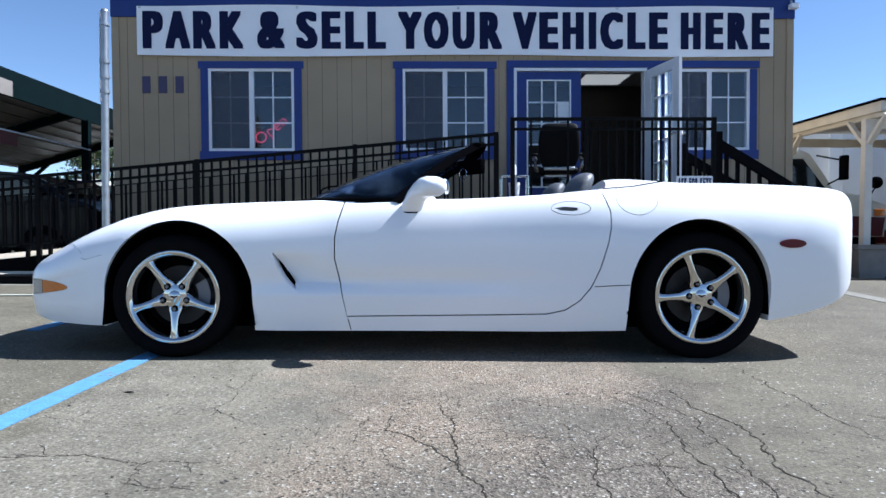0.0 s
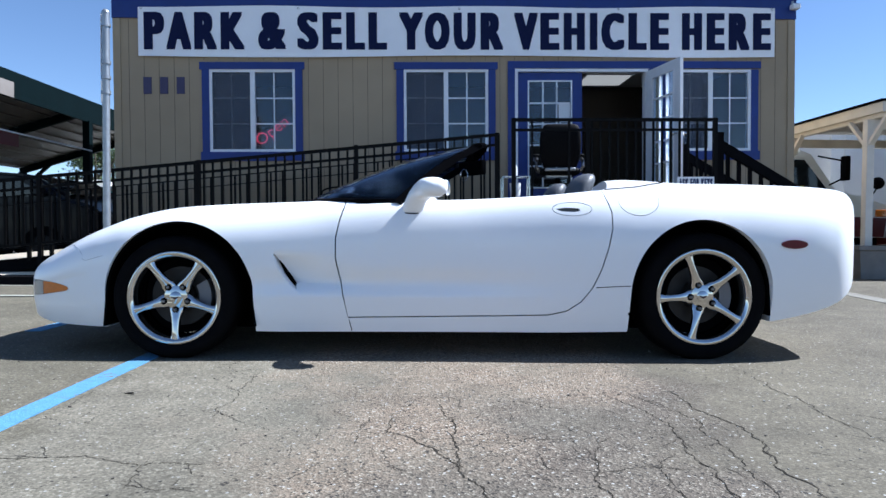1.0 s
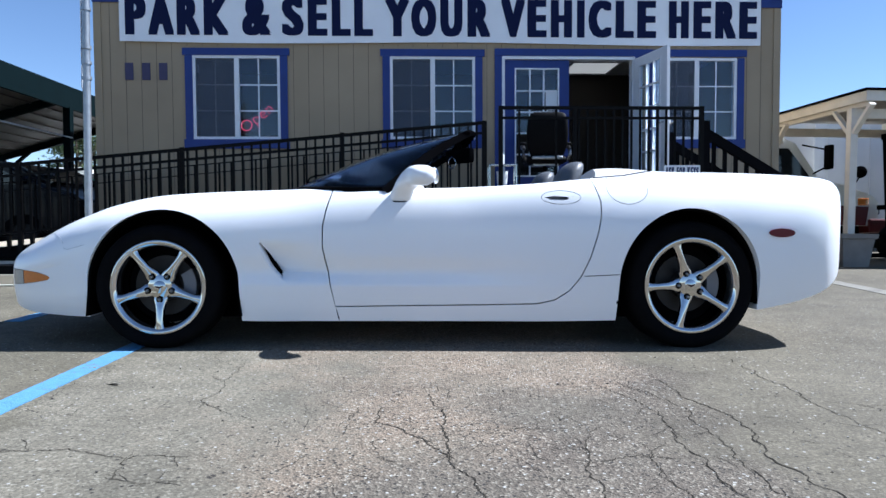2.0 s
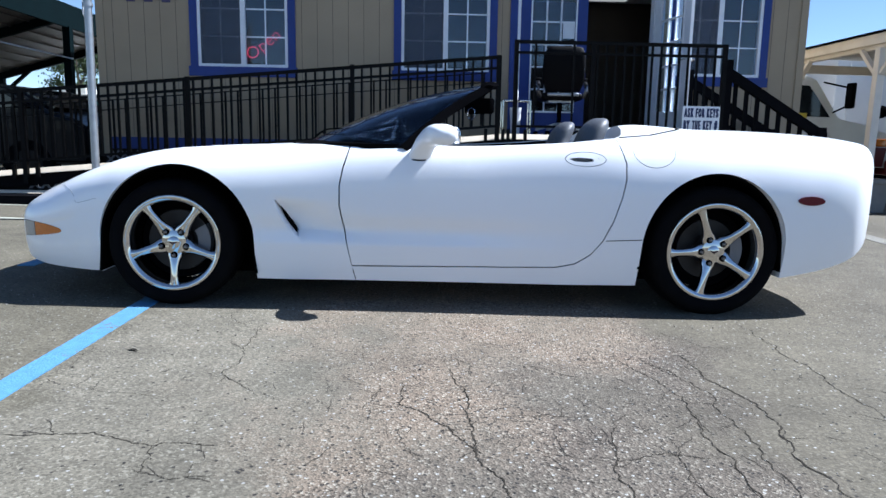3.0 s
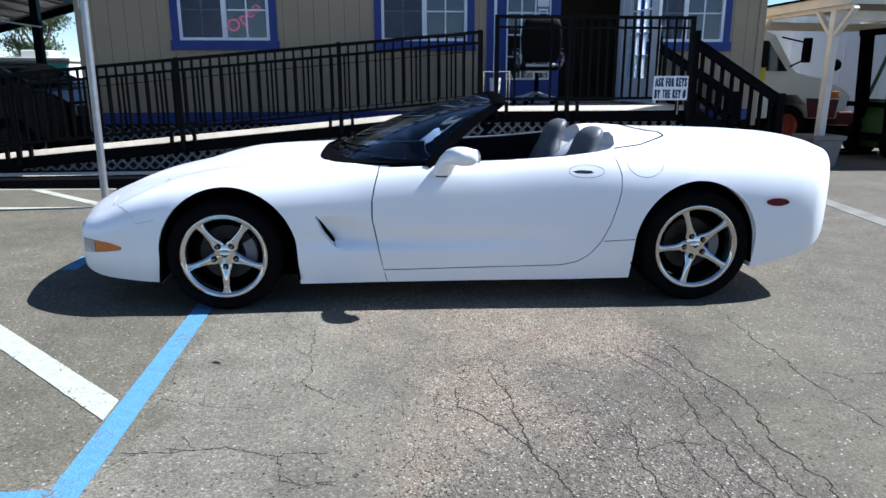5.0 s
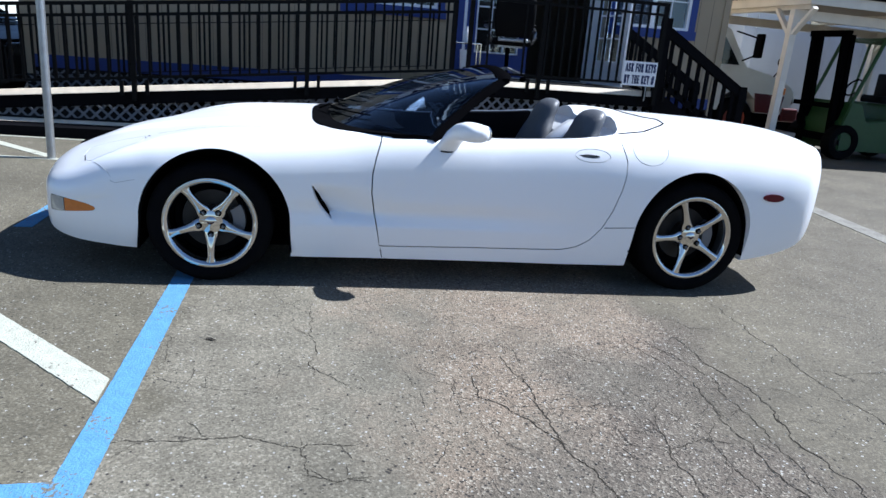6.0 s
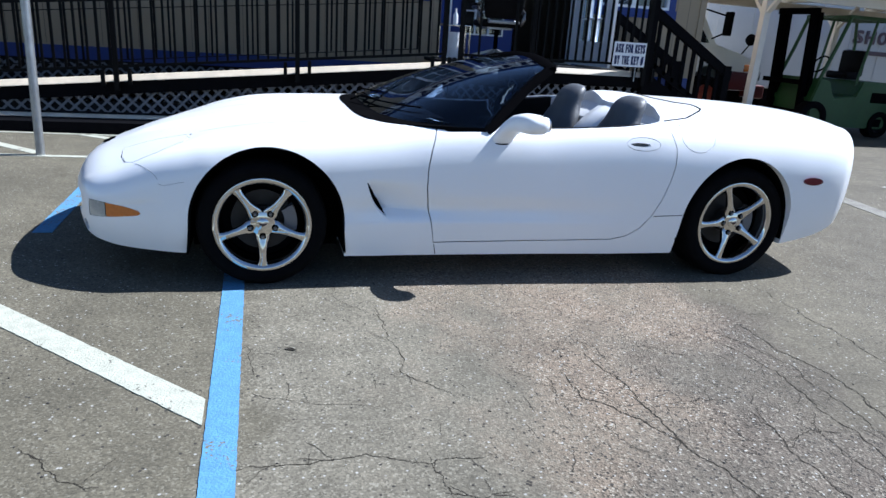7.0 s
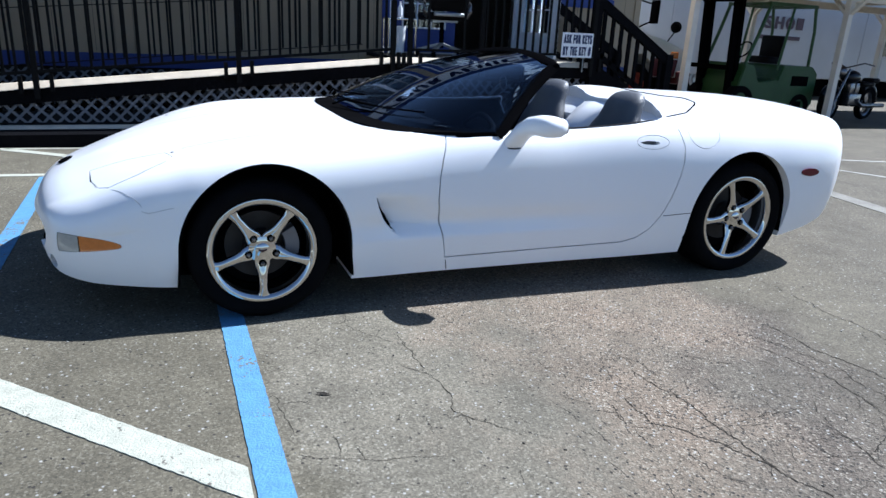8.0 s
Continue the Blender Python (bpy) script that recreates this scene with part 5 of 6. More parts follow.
def build_windscreen(car):
    nu, nv = 28, 12
    outer = [[windscreen_surface(-1 + 2 * i / nu, j / nv) for i in range(nu + 1)] for j in range(nv + 1)]
    bm = bmesh.new()
    sheets = []
    for off in (0.0, -0.005):
        g = [[bm.verts.new(p + Vector((-off * 0.5, 0, off))) for p in row] for row in outer]
        for j in range(nv):
            for i in range(nu):
                bm.faces.new((g[j][i], g[j][i + 1], g[j + 1][i + 1], g[j + 1][i]))
        sheets.append(g[0] + [r[-1] for r in g[1:]] + g[-1][-2::-1] + [r[0] for r in g[-2:0:-1]])
    for k in range(len(sheets[0])):
        j = (k + 1) % len(sheets[0])
        bm.faces.new((sheets[0][k], sheets[0][j], sheets[1][j], sheets[1][k]))
    ob = part("windscreen", bm, WINDSCREEN, car, "tinted raked windscreen", 60)
    ob.visible_shadow = False
    # dark printed band along the foot of the glass
    rows = [[windscreen_surface(-1 + 2 * i / nu, v) + Vector((0.003, 0, -0.009)) for i in range(nu + 1)] for v in (-0.03, 0.03, 0.065)]
    part("glass_border", lofted(rows, close=False, caps=False), BLACK_TRIM, car, "black printed glass border", 60)
    # frame: pillars, header and foot
    for side in (-1, 1):
        line = [windscreen_surface(side, v) for v in np.linspace(-0.02, 1.0, 12)]
        bm = bmesh.new()
        rings = []
        for i, p in enumerate(line):
            w = 0.030 - 0.008 * i / 11
            rings.append([p + Vector((-0.012, -side * 0.028, 0.008)), p + Vector((-0.005, side * 0.004, 0.006)), p + Vector((w * 0.6, side * 0.012, -0.012)), p + Vector((w * 1.3, side * 0.006, -w * 0.7)), p + Vector((w * 0.8, -side * 0.035, -w * 0.8))])
        part("windscreen_pillar", lofted(rings), BLACK_TRIM, car, "black pillar", 50)
    rings = []
    for u in np.linspace(-1.03, 1.03, 24):
        p = windscreen_surface(max(-1, min(1, u)), 1.0)
        p.y = 0.575 * u
        k = 1 - 0.55 * max(0.0, (abs(u) - 0.86) / 0.17)
        rings.append([p + Vector((x * k, 0, z * k)) for x, z in ((-0.05, -0.010), (-0.03, 0.004), (0.0, 0.009), (0.02, 0.008), (0.045, -0.004), (0.036, -0.024), (-0.02, -0.028))])
    part("windscreen_header", lofted(rings), BLACK_TRIM, car, "black header rail", 40)
    rings = []
    for u in np.linspace(-1.0, 1.0, 44):
        fx, fy = foot_curve(math.copysign(abs(u) ** 1.9, u))
        p = windscreen_surface(u, 0.0)
        top = ZF(fx) if abs(fy) > 0.6 else ZC(fx)
        rings.append([Vector((fx, fy, top + 0.003)), p + Vector((0.01, 0, 0.004)), p + Vector((0.03, 0, -0.02)), p + Vector((0.03, -0.02 * u, -0.06)), Vector((fx, fy * 0.98, top - 0.06))])
    part("cowl", lofted(rings), BLACK_PLASTIC, car, "black wiper cowl", 40)
    for u0, u1 in ((0.10, -0.72), (0.72, 0.0)):
        pts = [windscreen_surface(u0 + (u1 - u0) * t, 0.03 + 0.09 * t) + Vector((-0.012, 0, 0.016)) for t in np.linspace(0, 1, 10)]
        part("wiper", tube(bmesh.new(), pts, 0.0045, 6), BLACK_PLASTIC, car, "", 50)
        arm = [windscreen_surface(u0, 0.0) + Vector((-0.05, 0, 0.01)), pts[1] + Vector((-0.02, 0, 0.012)), pts[4]]
        part("wiper_arm", tube(bmesh.new(), arm, 0.006, 6), BLACK_PLASTIC, car, "", 50)


def door_mirror(car, side):
    m = new("door_mirror")
    m.parent = car
    rings = []
    # one flowing shell: a broad foot on the door that sweeps up and back into the head
    path = ((0.0, -0.150, 0.825, 0.730, 0.060, 0.030), (0.12, -0.145, 0.848, 0.760, 0.056, 0.027), (0.25, -0.130, 0.872, 0.795, 0.054, 0.028), (0.36, -0.108, 0.895, 0.825, 0.060, 0.036), (0.48, -0.0775, 0.925, 0.846, 0.0695, 0.045),
            (0.62, -0.0635, 0.965, 0.852, 0.0675, 0.049), (0.78, -0.051, 1.005, 0.852, 0.068, 0.049), (0.90, -0.040, 1.035, 0.850, 0.062, 0.042), (0.97, -0.035, 1.055, 0.848, 0.043, 0.026), (1.0, -0.035, 1.062, 0.847, 0.010, 0.008))
    tangents = [Vector(path[min(i + 1, len(path) - 1)][1:4]) - Vector(path[max(i - 1, 0)][1:4]) for i in range(len(path))]
    for (t, cx, cy, cz, hx, hz), d in zip(path, tangents):
        d = Vector((0, d.y, d.z)).normalized()
        up = Vector((0, -d.z, d.y))
        ring = []
        for k in range(24):
            a = math.tau * k / 24
            c, q = math.cos(a), math.sin(a)
            v = Vector((cx, cy, cz)) + Vector((hx * math.copysign(abs(c) ** 0.75, c), 0, 0)) + up * hz * math.copysign(abs(q) ** 0.8, q)
            ring.append((v.x, side * v.y, v.z))
        rings.append(ring)
    part("mirror_shell", lofted(rings), CAR_WHITE, m, "white mirror shell", 50)
    ring = [(-0.149 + 0.0605 * math.cos(a), side * (0.833 + 0.031 * math.sin(a)), 0.741 - 0.012 * math.sin(a)) for a in np.linspace(0, math.tau, 28, endpoint=False)]
    part("mirror_gasket", tube(bmesh.new(), ring, 0.0035, 6, True), CAR_GAP, m, "dark gasket")
    pane = [(0.050 * math.copysign(abs(math.cos(a)) ** 0.7, math.cos(a)), 0.038 * math.copysign(abs(math.sin(a)) ** 0.7, math.sin(a))) for a in np.linspace(0, math.tau, 28, endpoint=False)]
    g = part("mirror_glass", prism(bmesh.new(), pane, -0.002, 0.002, "X"), MIRROR, m, "silvered mirror glass")
    g.matrix_basis = pose(0.016, side * 0.980, 0.852, 0, MIRROR_TIP, -side * MIRROR_IN)
    return m


MIRROR_TIP, MIRROR_IN = -7.6, 18.7


def seat(car, y):
    s = new("seat")
    s.parent = car
    rings = []
    # backrest with a built-in headrest, leaning back
    for z, hw, th in ((0.34, 0.20, 0.09), (0.48, 0.24, 0.10), (0.62, 0.25, 0.09), (0.73, 0.23, 0.08), (0.79, 0.195, 0.076), (0.83, 0.165, 0.072), (0.87, 0.152, 0.074), (0.91, 0.146, 0.072), (0.94, 0.130, 0.062), (0.958, 0.104, 0.046), (0.968, 0.066, 0.026), (0.971, 0.02, 0.008)):
        cx = 0.60 + (z - 0.36) * 0.36
        rings.append([(cx + th * math.cos(a), y + hw * abs(math.sin(a)) ** 0.7 * (1 if math.sin(a) > 0 else -1), z + 0.02 * math.cos(a) * min(1.0, hw / 0.15) ** 2) for a in np.linspace(0, math.tau, 20, endpoint=False)])
    part("backrest", lofted(rings), SEAT_GREY, s, "grey leather backrest", 60)
    part("cushion", boxes((0.05, 0.62, y - 0.24, y + 0.24, 0.32, 0.46), bevel=0.05), SEAT_DARK, s, "dark leather cushion", 60)


def build_car():
    car = thing("convertible_car", "white two-seat convertible sports car with lowered roof parked on asphalt", "car")
    build_body(car)
    for side in (-1, 1):
        build_wheel(car, -1.327, 0.302, 0.308, 0.229, side, 0.235, 180)
        build_wheel(car, 1.327, 0.318, 0.326, 0.242, side, 0.265, 165)
        door_mirror(car, side)
        seat(car, side * 0.40)
        lamp_shape = [(1.755 + 0.066 * math.cos(a), 0.588 + 0.022 * math.sin(a)) for a in np.linspace(0, math.tau, 28, endpoint=False)]
        part("side_marker", prism(bmesh.new(), lamp_shape, *sorted((side * 0.86, side * 0.937))), RED_LENS, car, "red oval lens", 40)
    build_windscreen(car)
    # inside of the cockpit
    tub = bmesh.new()
    box(tub, -0.70, 0.95, -0.76, 0.76, 0.28, 0.31)
    box(tub, -0.45, 0.45, -0.10, 0.10, 0.31, 0.56, bevel=0.03)
    part("cabin_floor", tub, SEAT_DARK, car, "dark carpeted floor and tunnel", 50)
    dash = []
    for y in np.linspace(-0.76, 0.76, 31):
        f = -0.25 - 0.57 * (1 - (abs(y) / 0.79) ** 4) ** (1 / 3)
        r = -0.30 + 0.08 * (abs(y) / 0.76) ** 3
        dash.append([(f + 0.03, y, 0.50), (f + 0.03, y, 0.772), (min(f + 0.25, r - 0.05), y, 0.785), (r - 0.02, y, 0.78), (r, y, 0.70), (r - 0.06, y, 0.50)])
    part("dashboard", lofted(dash), SEAT_DARK, car, "black padded dashboard", 50)
    for side in (-1, 1):
        top = [(x, ZF(x) - 0.004) for x in np.linspace(0.78, -0.40, 9)]
        panel = prism(bmesh.new(), [(-0.40, 0.34), (0.78, 0.34)] + top, *sorted((side * 0.69, side * 0.7735)))
        part("door_lining", panel, SEAT_DARK, car, "black door lining", 50)
    wheel = lathe([(0.18 + 0.014 * math.cos(a), 0.014 * math.sin(a)) for a in np.linspace(0, math.tau, 13)], 40, "X")
    sw = part("steering_wheel", wheel, SEAT_DARK, car, "", 60)
    sw.matrix_basis = pose(-0.16, -0.36, 0.66, 0, 22, 0)
    rear = bmesh.new()
    box(rear, -0.022, 0.022, -0.125, 0.125, -0.045, 0.045, bevel=0.014)
    bmesh.ops.transform(rear, verts=rear.verts, matrix=pose(0.205, 0.0, 1.035, 0, 0, 33))
    rod(rear, (0.205, 0, 1.06), (0.185, 0, 1.14), 0.02)
    loop = [(0.150 + 0.022 * math.cos(a), -0.10, 0.985 + 0.034 * math.sin(a)) for a in np.linspace(0, math.tau, 16, endpoint=False)]
    part("hang_loop", tube(bmesh.new(), loop, 0.004, 6, True), CHROME, car, "small pale loop hanging from the mirror", 60)
    part("rear_view_mirror", rear, BLACK_TRIM, car, "", 40)
    # white fairing behind the seats, running down between them
    shelf = prism(bmesh.new(), [(0.80, 0.60), (0.98, 0.60), (0.98, 0.868), (0.955, 0.872), (0.84, 0.812), (0.80, 0.775)], -0.60, 0.60)
    part("rear_fairing", shelf, CAR_WHITE, car, "white painted fairing", 40)
    fall = []
    for x, z, h in ((0.93, 0.885, 0.16), (0.86, 0.868, 0.135), (0.78, 0.815, 0.115), (0.70, 0.735, 0.105), (0.63, 0.63, 0.10), (0.60, 0.50, 0.10)):
        fall.append([(x + 0.06, -h, 0.42), (x, -h, z - 0.05), (x, -h * 0.8, z - 0.012), (x, 0, z), (x, h * 0.8, z - 0.012), (x, h, z - 0.05), (x + 0.06, h, 0.42)])
    part("centre_fairing", lofted(fall), CAR_WHITE, car, "white painted fairing between the seats", 50)
    # black liners inside the wheel openings
    for side in (-1, 1):
        for cx, cz, r, top in ARCHES:
            low = 0.16 if cx < 0 else 0.225
            out = arch_outline(cx, cz, r - 0.002, top - 0.002, low)
            inn = arch_outline(cx, cz, r - 0.012, top - 0.012, low)
            bm = bmesh.new()
            prism(bm, out + inn[::-1], *sorted((side * 0.585, side * (0.875 if cx < 0 else 0.885))))
            box(bm, cx - r + 0.002, cx + r - 0.002, *sorted((side * 0.585, side * 0.60)), 0.12, top)
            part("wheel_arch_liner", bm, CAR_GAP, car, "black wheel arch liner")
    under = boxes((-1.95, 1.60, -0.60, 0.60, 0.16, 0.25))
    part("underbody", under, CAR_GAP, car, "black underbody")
    return car


build_car()


# ---- what stands round the office ----
CREAM = paint("cream_painted_timber", (0.68, 0.63, 0.54), 0.65, vary=0.1, scale=4, bump=0.15)
CREAM_METAL = paint("cream_ribbed_sheet", (0.36, 0.32, 0.26), 0.6, vary=0.12, scale=2)
GREEN_DARK = paint("dark_green_sheet", (0.002, 0.007, 0.0085), 0.7, vary=0.15, scale=3, spec=0.05)
GREY_SHEET = paint("grey_galvanised_sheet", (0.20, 0.18, 0.165), 0.55, vary=0.2, scale=3)
CONCRETE = paint("grey_concrete", (0.20, 0.19, 0.175), 0.8, vary=0.15, scale=6, bump=0.3)
TRUCK_WHITE = paint("white_truck_paint", (0.66, 0.66, 0.62), 0.4, vary=0.08, scale=2, coat=0.4)
TRAILER = paint("white_trailer_skin", (0.52, 0.52, 0.52), 0.5, vary=0.08, scale=1.2)
FORK_GREEN = paint("green_forklift_paint", (0.013, 0.060, 0.010), 0.55, vary=0.15, scale=6, coat=0.1)
RED_PAINT = paint("dark_red_paint", (0.085, 0.008, 0.010), 0.4, vary=0.15, scale=5)
HUB_RED = paint("orange_red_wheel_paint", (0.20, 0.028, 0.012), 0.5, vary=0.2, scale=7)
DARK_GLASS = paint("dark_vehicle_glass", (0.012, 0.015, 0.018), 0.06, vary=0.1)
# opaque pale tone stands in for sunlight on the truck windscreen
SUNLIT_GLASS = paint("sunlit_truck_glass", (0.30, 0.34, 0.34), 0.08, vary=0.2, scale=5)
BLACK_CAR = paint("black_car_paint", (0.004, 0.005, 0.008), 0.3, vary=0.1, coat=0.12, spec=0.15)
TURQUOISE = paint("turquoise_stripe", (0.11, 0.60, 0.58), 0.4, vary=0.1)
LETTER_DULL = paint("faded_maroon_ink", (0.10, 0.065, 0.08), 0.6)
LEAF = paint("green_leaves", (0.055, 0.085, 0.022), 0.6, vary=0.35, scale=1.2)
BARK = paint("grey_brown_bark", (0.12, 0.09, 0.065), 0.85, vary=0.25, scale=9, bump=0.5)

# cream carport
cp = thing("carport", "cream timber carport with braced posts and flat ribbed roof", "carport")
part("roof", boxes((6.25, 24.0, 5.05, 7.75, 2.40, 2.46)), CREAM_METAL, cp, "cream ribbed roof")
part("fascia", boxes((6.20, 6.25, 5.00, 7.75, 2.33, 2.47)), CREAM, cp, "cream fascia board")
part("fascia", boxes((6.252, 24.0, 5.00, 5.048, 2.33, 2.47)), CREAM, cp, "cream fascia board")
part("roof_edge", boxes((6.16, 24.0, 4.96, 7.80, 2.472, 2.50)), BLACK_TRIM, cp, "dark roof edge")
for k in range(9):
    part("purlin", boxes((6.26 + k * 2.1, 6.34 + k * 2.1, 5.06, 7.74, 2.27, 2.398)), CREAM, cp)
for y in (5.35, 7.5):
    part("beam", boxes((6.26, 24.0, y - 0.04, y + 0.04, 2.13, 2.268)), CREAM, cp)
for x in (6.24, 9.65, 13.6, 17.4):
    for y in (5.35, 7.5):
        part("post", boxes((x - 0.055, x + 0.055, y - 0.055, y + 0.055, -0.02, 2.268), bevel=0.008), CREAM, cp)
        for d in (-1, 1):
            part("brace", bar(bmesh.new(), (x, y + d * 0.05, 1.92), (x, y + d * 0.42, 2.28), 0.075, 0.05), CREAM, cp)
for x in (6.24,):
    planter = thing("planter_tub", "square pale concrete tub round the carport post", "planter", at=pose(x, 5.35, 0))
    rings = []
    for z, h in ((0.0, 0.185), (0.40, 0.235), (0.41, 0.262), (0.47, 0.267), (0.472, 0.22), (0.30, 0.19)):
        rings.append([(h, -h, z), (h, h, z), (-h, h, z), (-h, -h, z)])
    part("tub", lofted(rings), CONCRETE, planter, "pale concrete tub")
    part("soil_fill", boxes((-0.185, 0.185, -0.185, 0.185, 0.30, 0.42)), SOIL_AND_SHADE, planter, "dark soil")


def road_wheel(parent, x, y, r, w, hub=GALV, name="wheel"):
    wh = new(name)
    wh.parent = parent
    wh.location = (x, y, r)
    part("tyre", lathe([(r * 0.58, 0), (r * 0.75, -0.02), (r * 0.95, -0.01), (r, 0.03), (r, w - 0.03), (r * 0.95, w), (r * 0.58, w)], 32), RUBBER, wh, "", 40)
    part("rim", lathe([(0.0, 0.03), (r * 0.25, 0.02), (r * 0.3, 0.05), (r * 0.5, 0.06), (r * 0.6, 0.0), (r * 0.6, w), (0, w)], 28), hub, wh, "", 40)
    return wh


# box truck under the carport
truck = thing("delivery_truck", "white delivery truck with red wheels parked beside the carport", "truck", at=Matrix.Translation((0.30, 0.75, 0)) @ Matrix.Diagonal((1.02, 1.0, 1.03, 1)))
side = [(4.9, 0.55), (6.55, 0.55), (6.62, 0.80), (6.85, 0.98), (7.10, 0.98), (7.33, 0.80), (7.40, 0.55), (8.10, 0.55), (8.16, 0.95), (8.02, 1.10), (7.55, 1.27), (7.02, 1.38), (6.55, 2.02), (6.30, 2.12), (4.9, 2.12)]
part("cab", prism(bmesh.new(), side, 7.35, 9.25), TRUCK_WHITE, truck, "white cab and bonnet")
part("windscreen", prism(bmesh.new(), [(7.00, 1.42), (7.03, 1.43), (6.60, 1.97), (6.57, 1.96)], 7.45, 9.15), SUNLIT_GLASS, truck, "windscreen painted pale for sunlight")
part("side_window", prism(bmesh.new(), [(6.15, 1.40), (6.85, 1.40), (6.42, 1.93), (6.15, 1.93)], 7.335, 7.352), DARK_GLASS, truck, "dark side window")
part("yellow_panel", boxes((6.22, 6.42, 7.325, 7.334, 1.22, 1.46)), paint("yellow_card", (0.60, 0.50, 0.04), 0.6), truck, "yellow card in the door window")
part("bumper", boxes((7.95, 8.30, 7.30, 9.30, 0.42, 0.68), bevel=0.03), RED_PAINT, truck, "dark red bumper")
part("wing", prism(bmesh.new(), [(7.38, 0.56), (7.9, 0.56), (7.95, 0.9), (7.30, 0.92)], 7.33, 7.352), RED_PAINT, truck, "red lower wing")
part("grille", boxes((8.10, 8.19, 7.6, 9.0, 0.72, 0.98)), BLACK_PLASTIC, truck, "dark grille")
part("headlamp", boxes((8.05, 8.19, 7.36, 7.55, 0.76, 0.95), bevel=0.02), CHROME_DULL, truck, "chrome ringed headlamp")
part("turn_lamp", boxes((7.75, 7.95, 7.33, 7.36, 0.92, 1.05), bevel=0.01), AMBER, truck, "orange lamp")
part("roof_box", boxes((4.0, 6.28, 7.2, 9.4, 2.0, 2.36), bevel=0.05), TRUCK_WHITE, truck, "white roof fairing")
mir = bmesh.new()
box(mir, 7.02, 7.10, 7.05, 7.25, 1.55, 1.98, bevel=0.02)
rod(mir, (7.06, 7.2, 1.9), (6.7, 7.4, 2.0), 0.015)
rod(mir, (7.06, 7.2, 1.6), (6.85, 7.4, 1.45), 0.015)
part("wing_mirror", mir, BLACK_PLASTIC, truck, "black wing mirror")
mir = bmesh.new()
bmesh.ops.create_uvsphere(mir, u_segments=16, v_segments=8, radius=0.11, matrix=Matrix.Translation((7.75, 7.30, 1.52)))
rod(mir, (7.75, 7.3, 1.45), (7.65, 7.42, 1.2), 0.012)
part("spot_mirror", mir, BLACK_PLASTIC, truck, "round black mirror", 40)
road_wheel(truck, 6.98, 7.38, 0.40, 0.26, HUB_RED)
road_wheel(truck, 6.98, 8.95, 0.40, 0.26, HUB_RED)
part("chassis", boxes((3.5, 8.0, 7.6, 9.0, 0.40, 0.60)), BLACK_PLASTIC, truck)

# pale trailer behind
tr = thing("box_trailer", "large pale box trailer with faded lettering behind the vehicles", "trailer")
part("body", boxes((8.6, 22.0, 10.2, 12.6, 0.55, 2.95), bevel=0.03), TRAILER, tr, "pale ribbed side")
for k in range(14):
    part("side_rib", boxes((8.9 + k * 0.95, 8.93 + k * 0.95, 10.185, 10.2, 0.6, 2.9)), TRAILER, tr)
for k, c in enumerate("SHO"):
    letters(tr, "letter", c, 12.78 + k * 0.37, 10.184, 1.76, 0.30, 0.31, LETTER_DULL, 0.01, "faded dark letter " + c, (0.02, 0.012))
part("letter_bar", boxes((13.90, 14.14, 10.17, 10.184, 1.77, 2.06)), LETTER_DULL, tr, "faded dark bar")
part("letter_bar", boxes((12.7, 14.1, 10.17, 10.184, 1.50, 1.60)), LETTER_DULL, tr, "faded dark bar")
part("skirt", boxes((8.65, 21.95, 10.55, 10.60, 0.06, 0.56)), BLACK_PLASTIC, tr, "black side skirt")
part("window", boxes((17.4, 18.8, 10.17, 10.199, 1.25, 1.9)), DARK_GLASS, tr, "dark window")
for x in (11.0, 12.2, 19.0):
    road_wheel(tr, x, 10.3, 0.42, 0.25)


# forklift
fk = thing("forklift_truck", "bright green forklift truck with overhead guard under the carport", "forklift")
FY0, FY1 = 5.95, 7.05
body = [(8.05, 0.16), (9.85, 0.16), (9.95, 0.30), (9.95, 0.85), (9.80, 0.98), (9.05, 0.98), (8.95, 0.72), (8.50, 0.66), (8.35, 0.95), (8.12, 0.98), (8.02, 0.60)]
bm = prism(bmesh.new(), body, FY0, FY1)
bmesh.ops.bevel(bm, geom=[e for e in bm.edges], offset=0.02, segments=2, affect="EDGES")
part("body", bm, FORK_GREEN, fk, "green counterweight body", 40)
part("vent", boxes((9.30, 9.72, FY0 - 0.006, FY0 + 0.01, 0.62, 0.80)), BLACK_PLASTIC, fk, "black vent")
part("vent", boxes((9.45, 9.65, FY0 - 0.006, FY0 + 0.01, 0.20, 0.34)), BLACK_PLASTIC, fk, "black step")
for y in (FY0 + 0.06, FY1 - 0.06):
    part("guard_leg", tube(bmesh.new(), [(8.15, y, 0.95), (8.35, y, 1.5), (8.52, y, 2.02)], 0.032, 8), FORK_GREEN, fk, "green guard leg", 50)
    part("guard_leg", tube(bmesh.new(), [(9.72, y, 0.95), (9.70, y, 1.6), (9.62, y, 2.0)], 0.028, 8), FORK_GREEN, fk, "green guard leg", 50)
    part("guard_leg", tube(bmesh.new(), [(8.95, y, 0.9), (9.02, y, 1.4), (9.1, y, 2.02)], 0.024, 8), FORK_GREEN, fk, "green guard leg", 50)
for y in (FY0 + 0.04, FY1 - 0.09):
    part("guard_beam", boxes((8.48, 9.66, y, y + 0.05, 2.0, 2.06)), FORK_GREEN, fk, "green guard beam")
for k in range(8):
    part("guard_bar", boxes((8.48 + k * 0.164, 8.52 + k * 0.164, FY0 + 0.09, FY1 - 0.09, 2.005, 2.05)), FORK_GREEN, fk, "green guard bar")
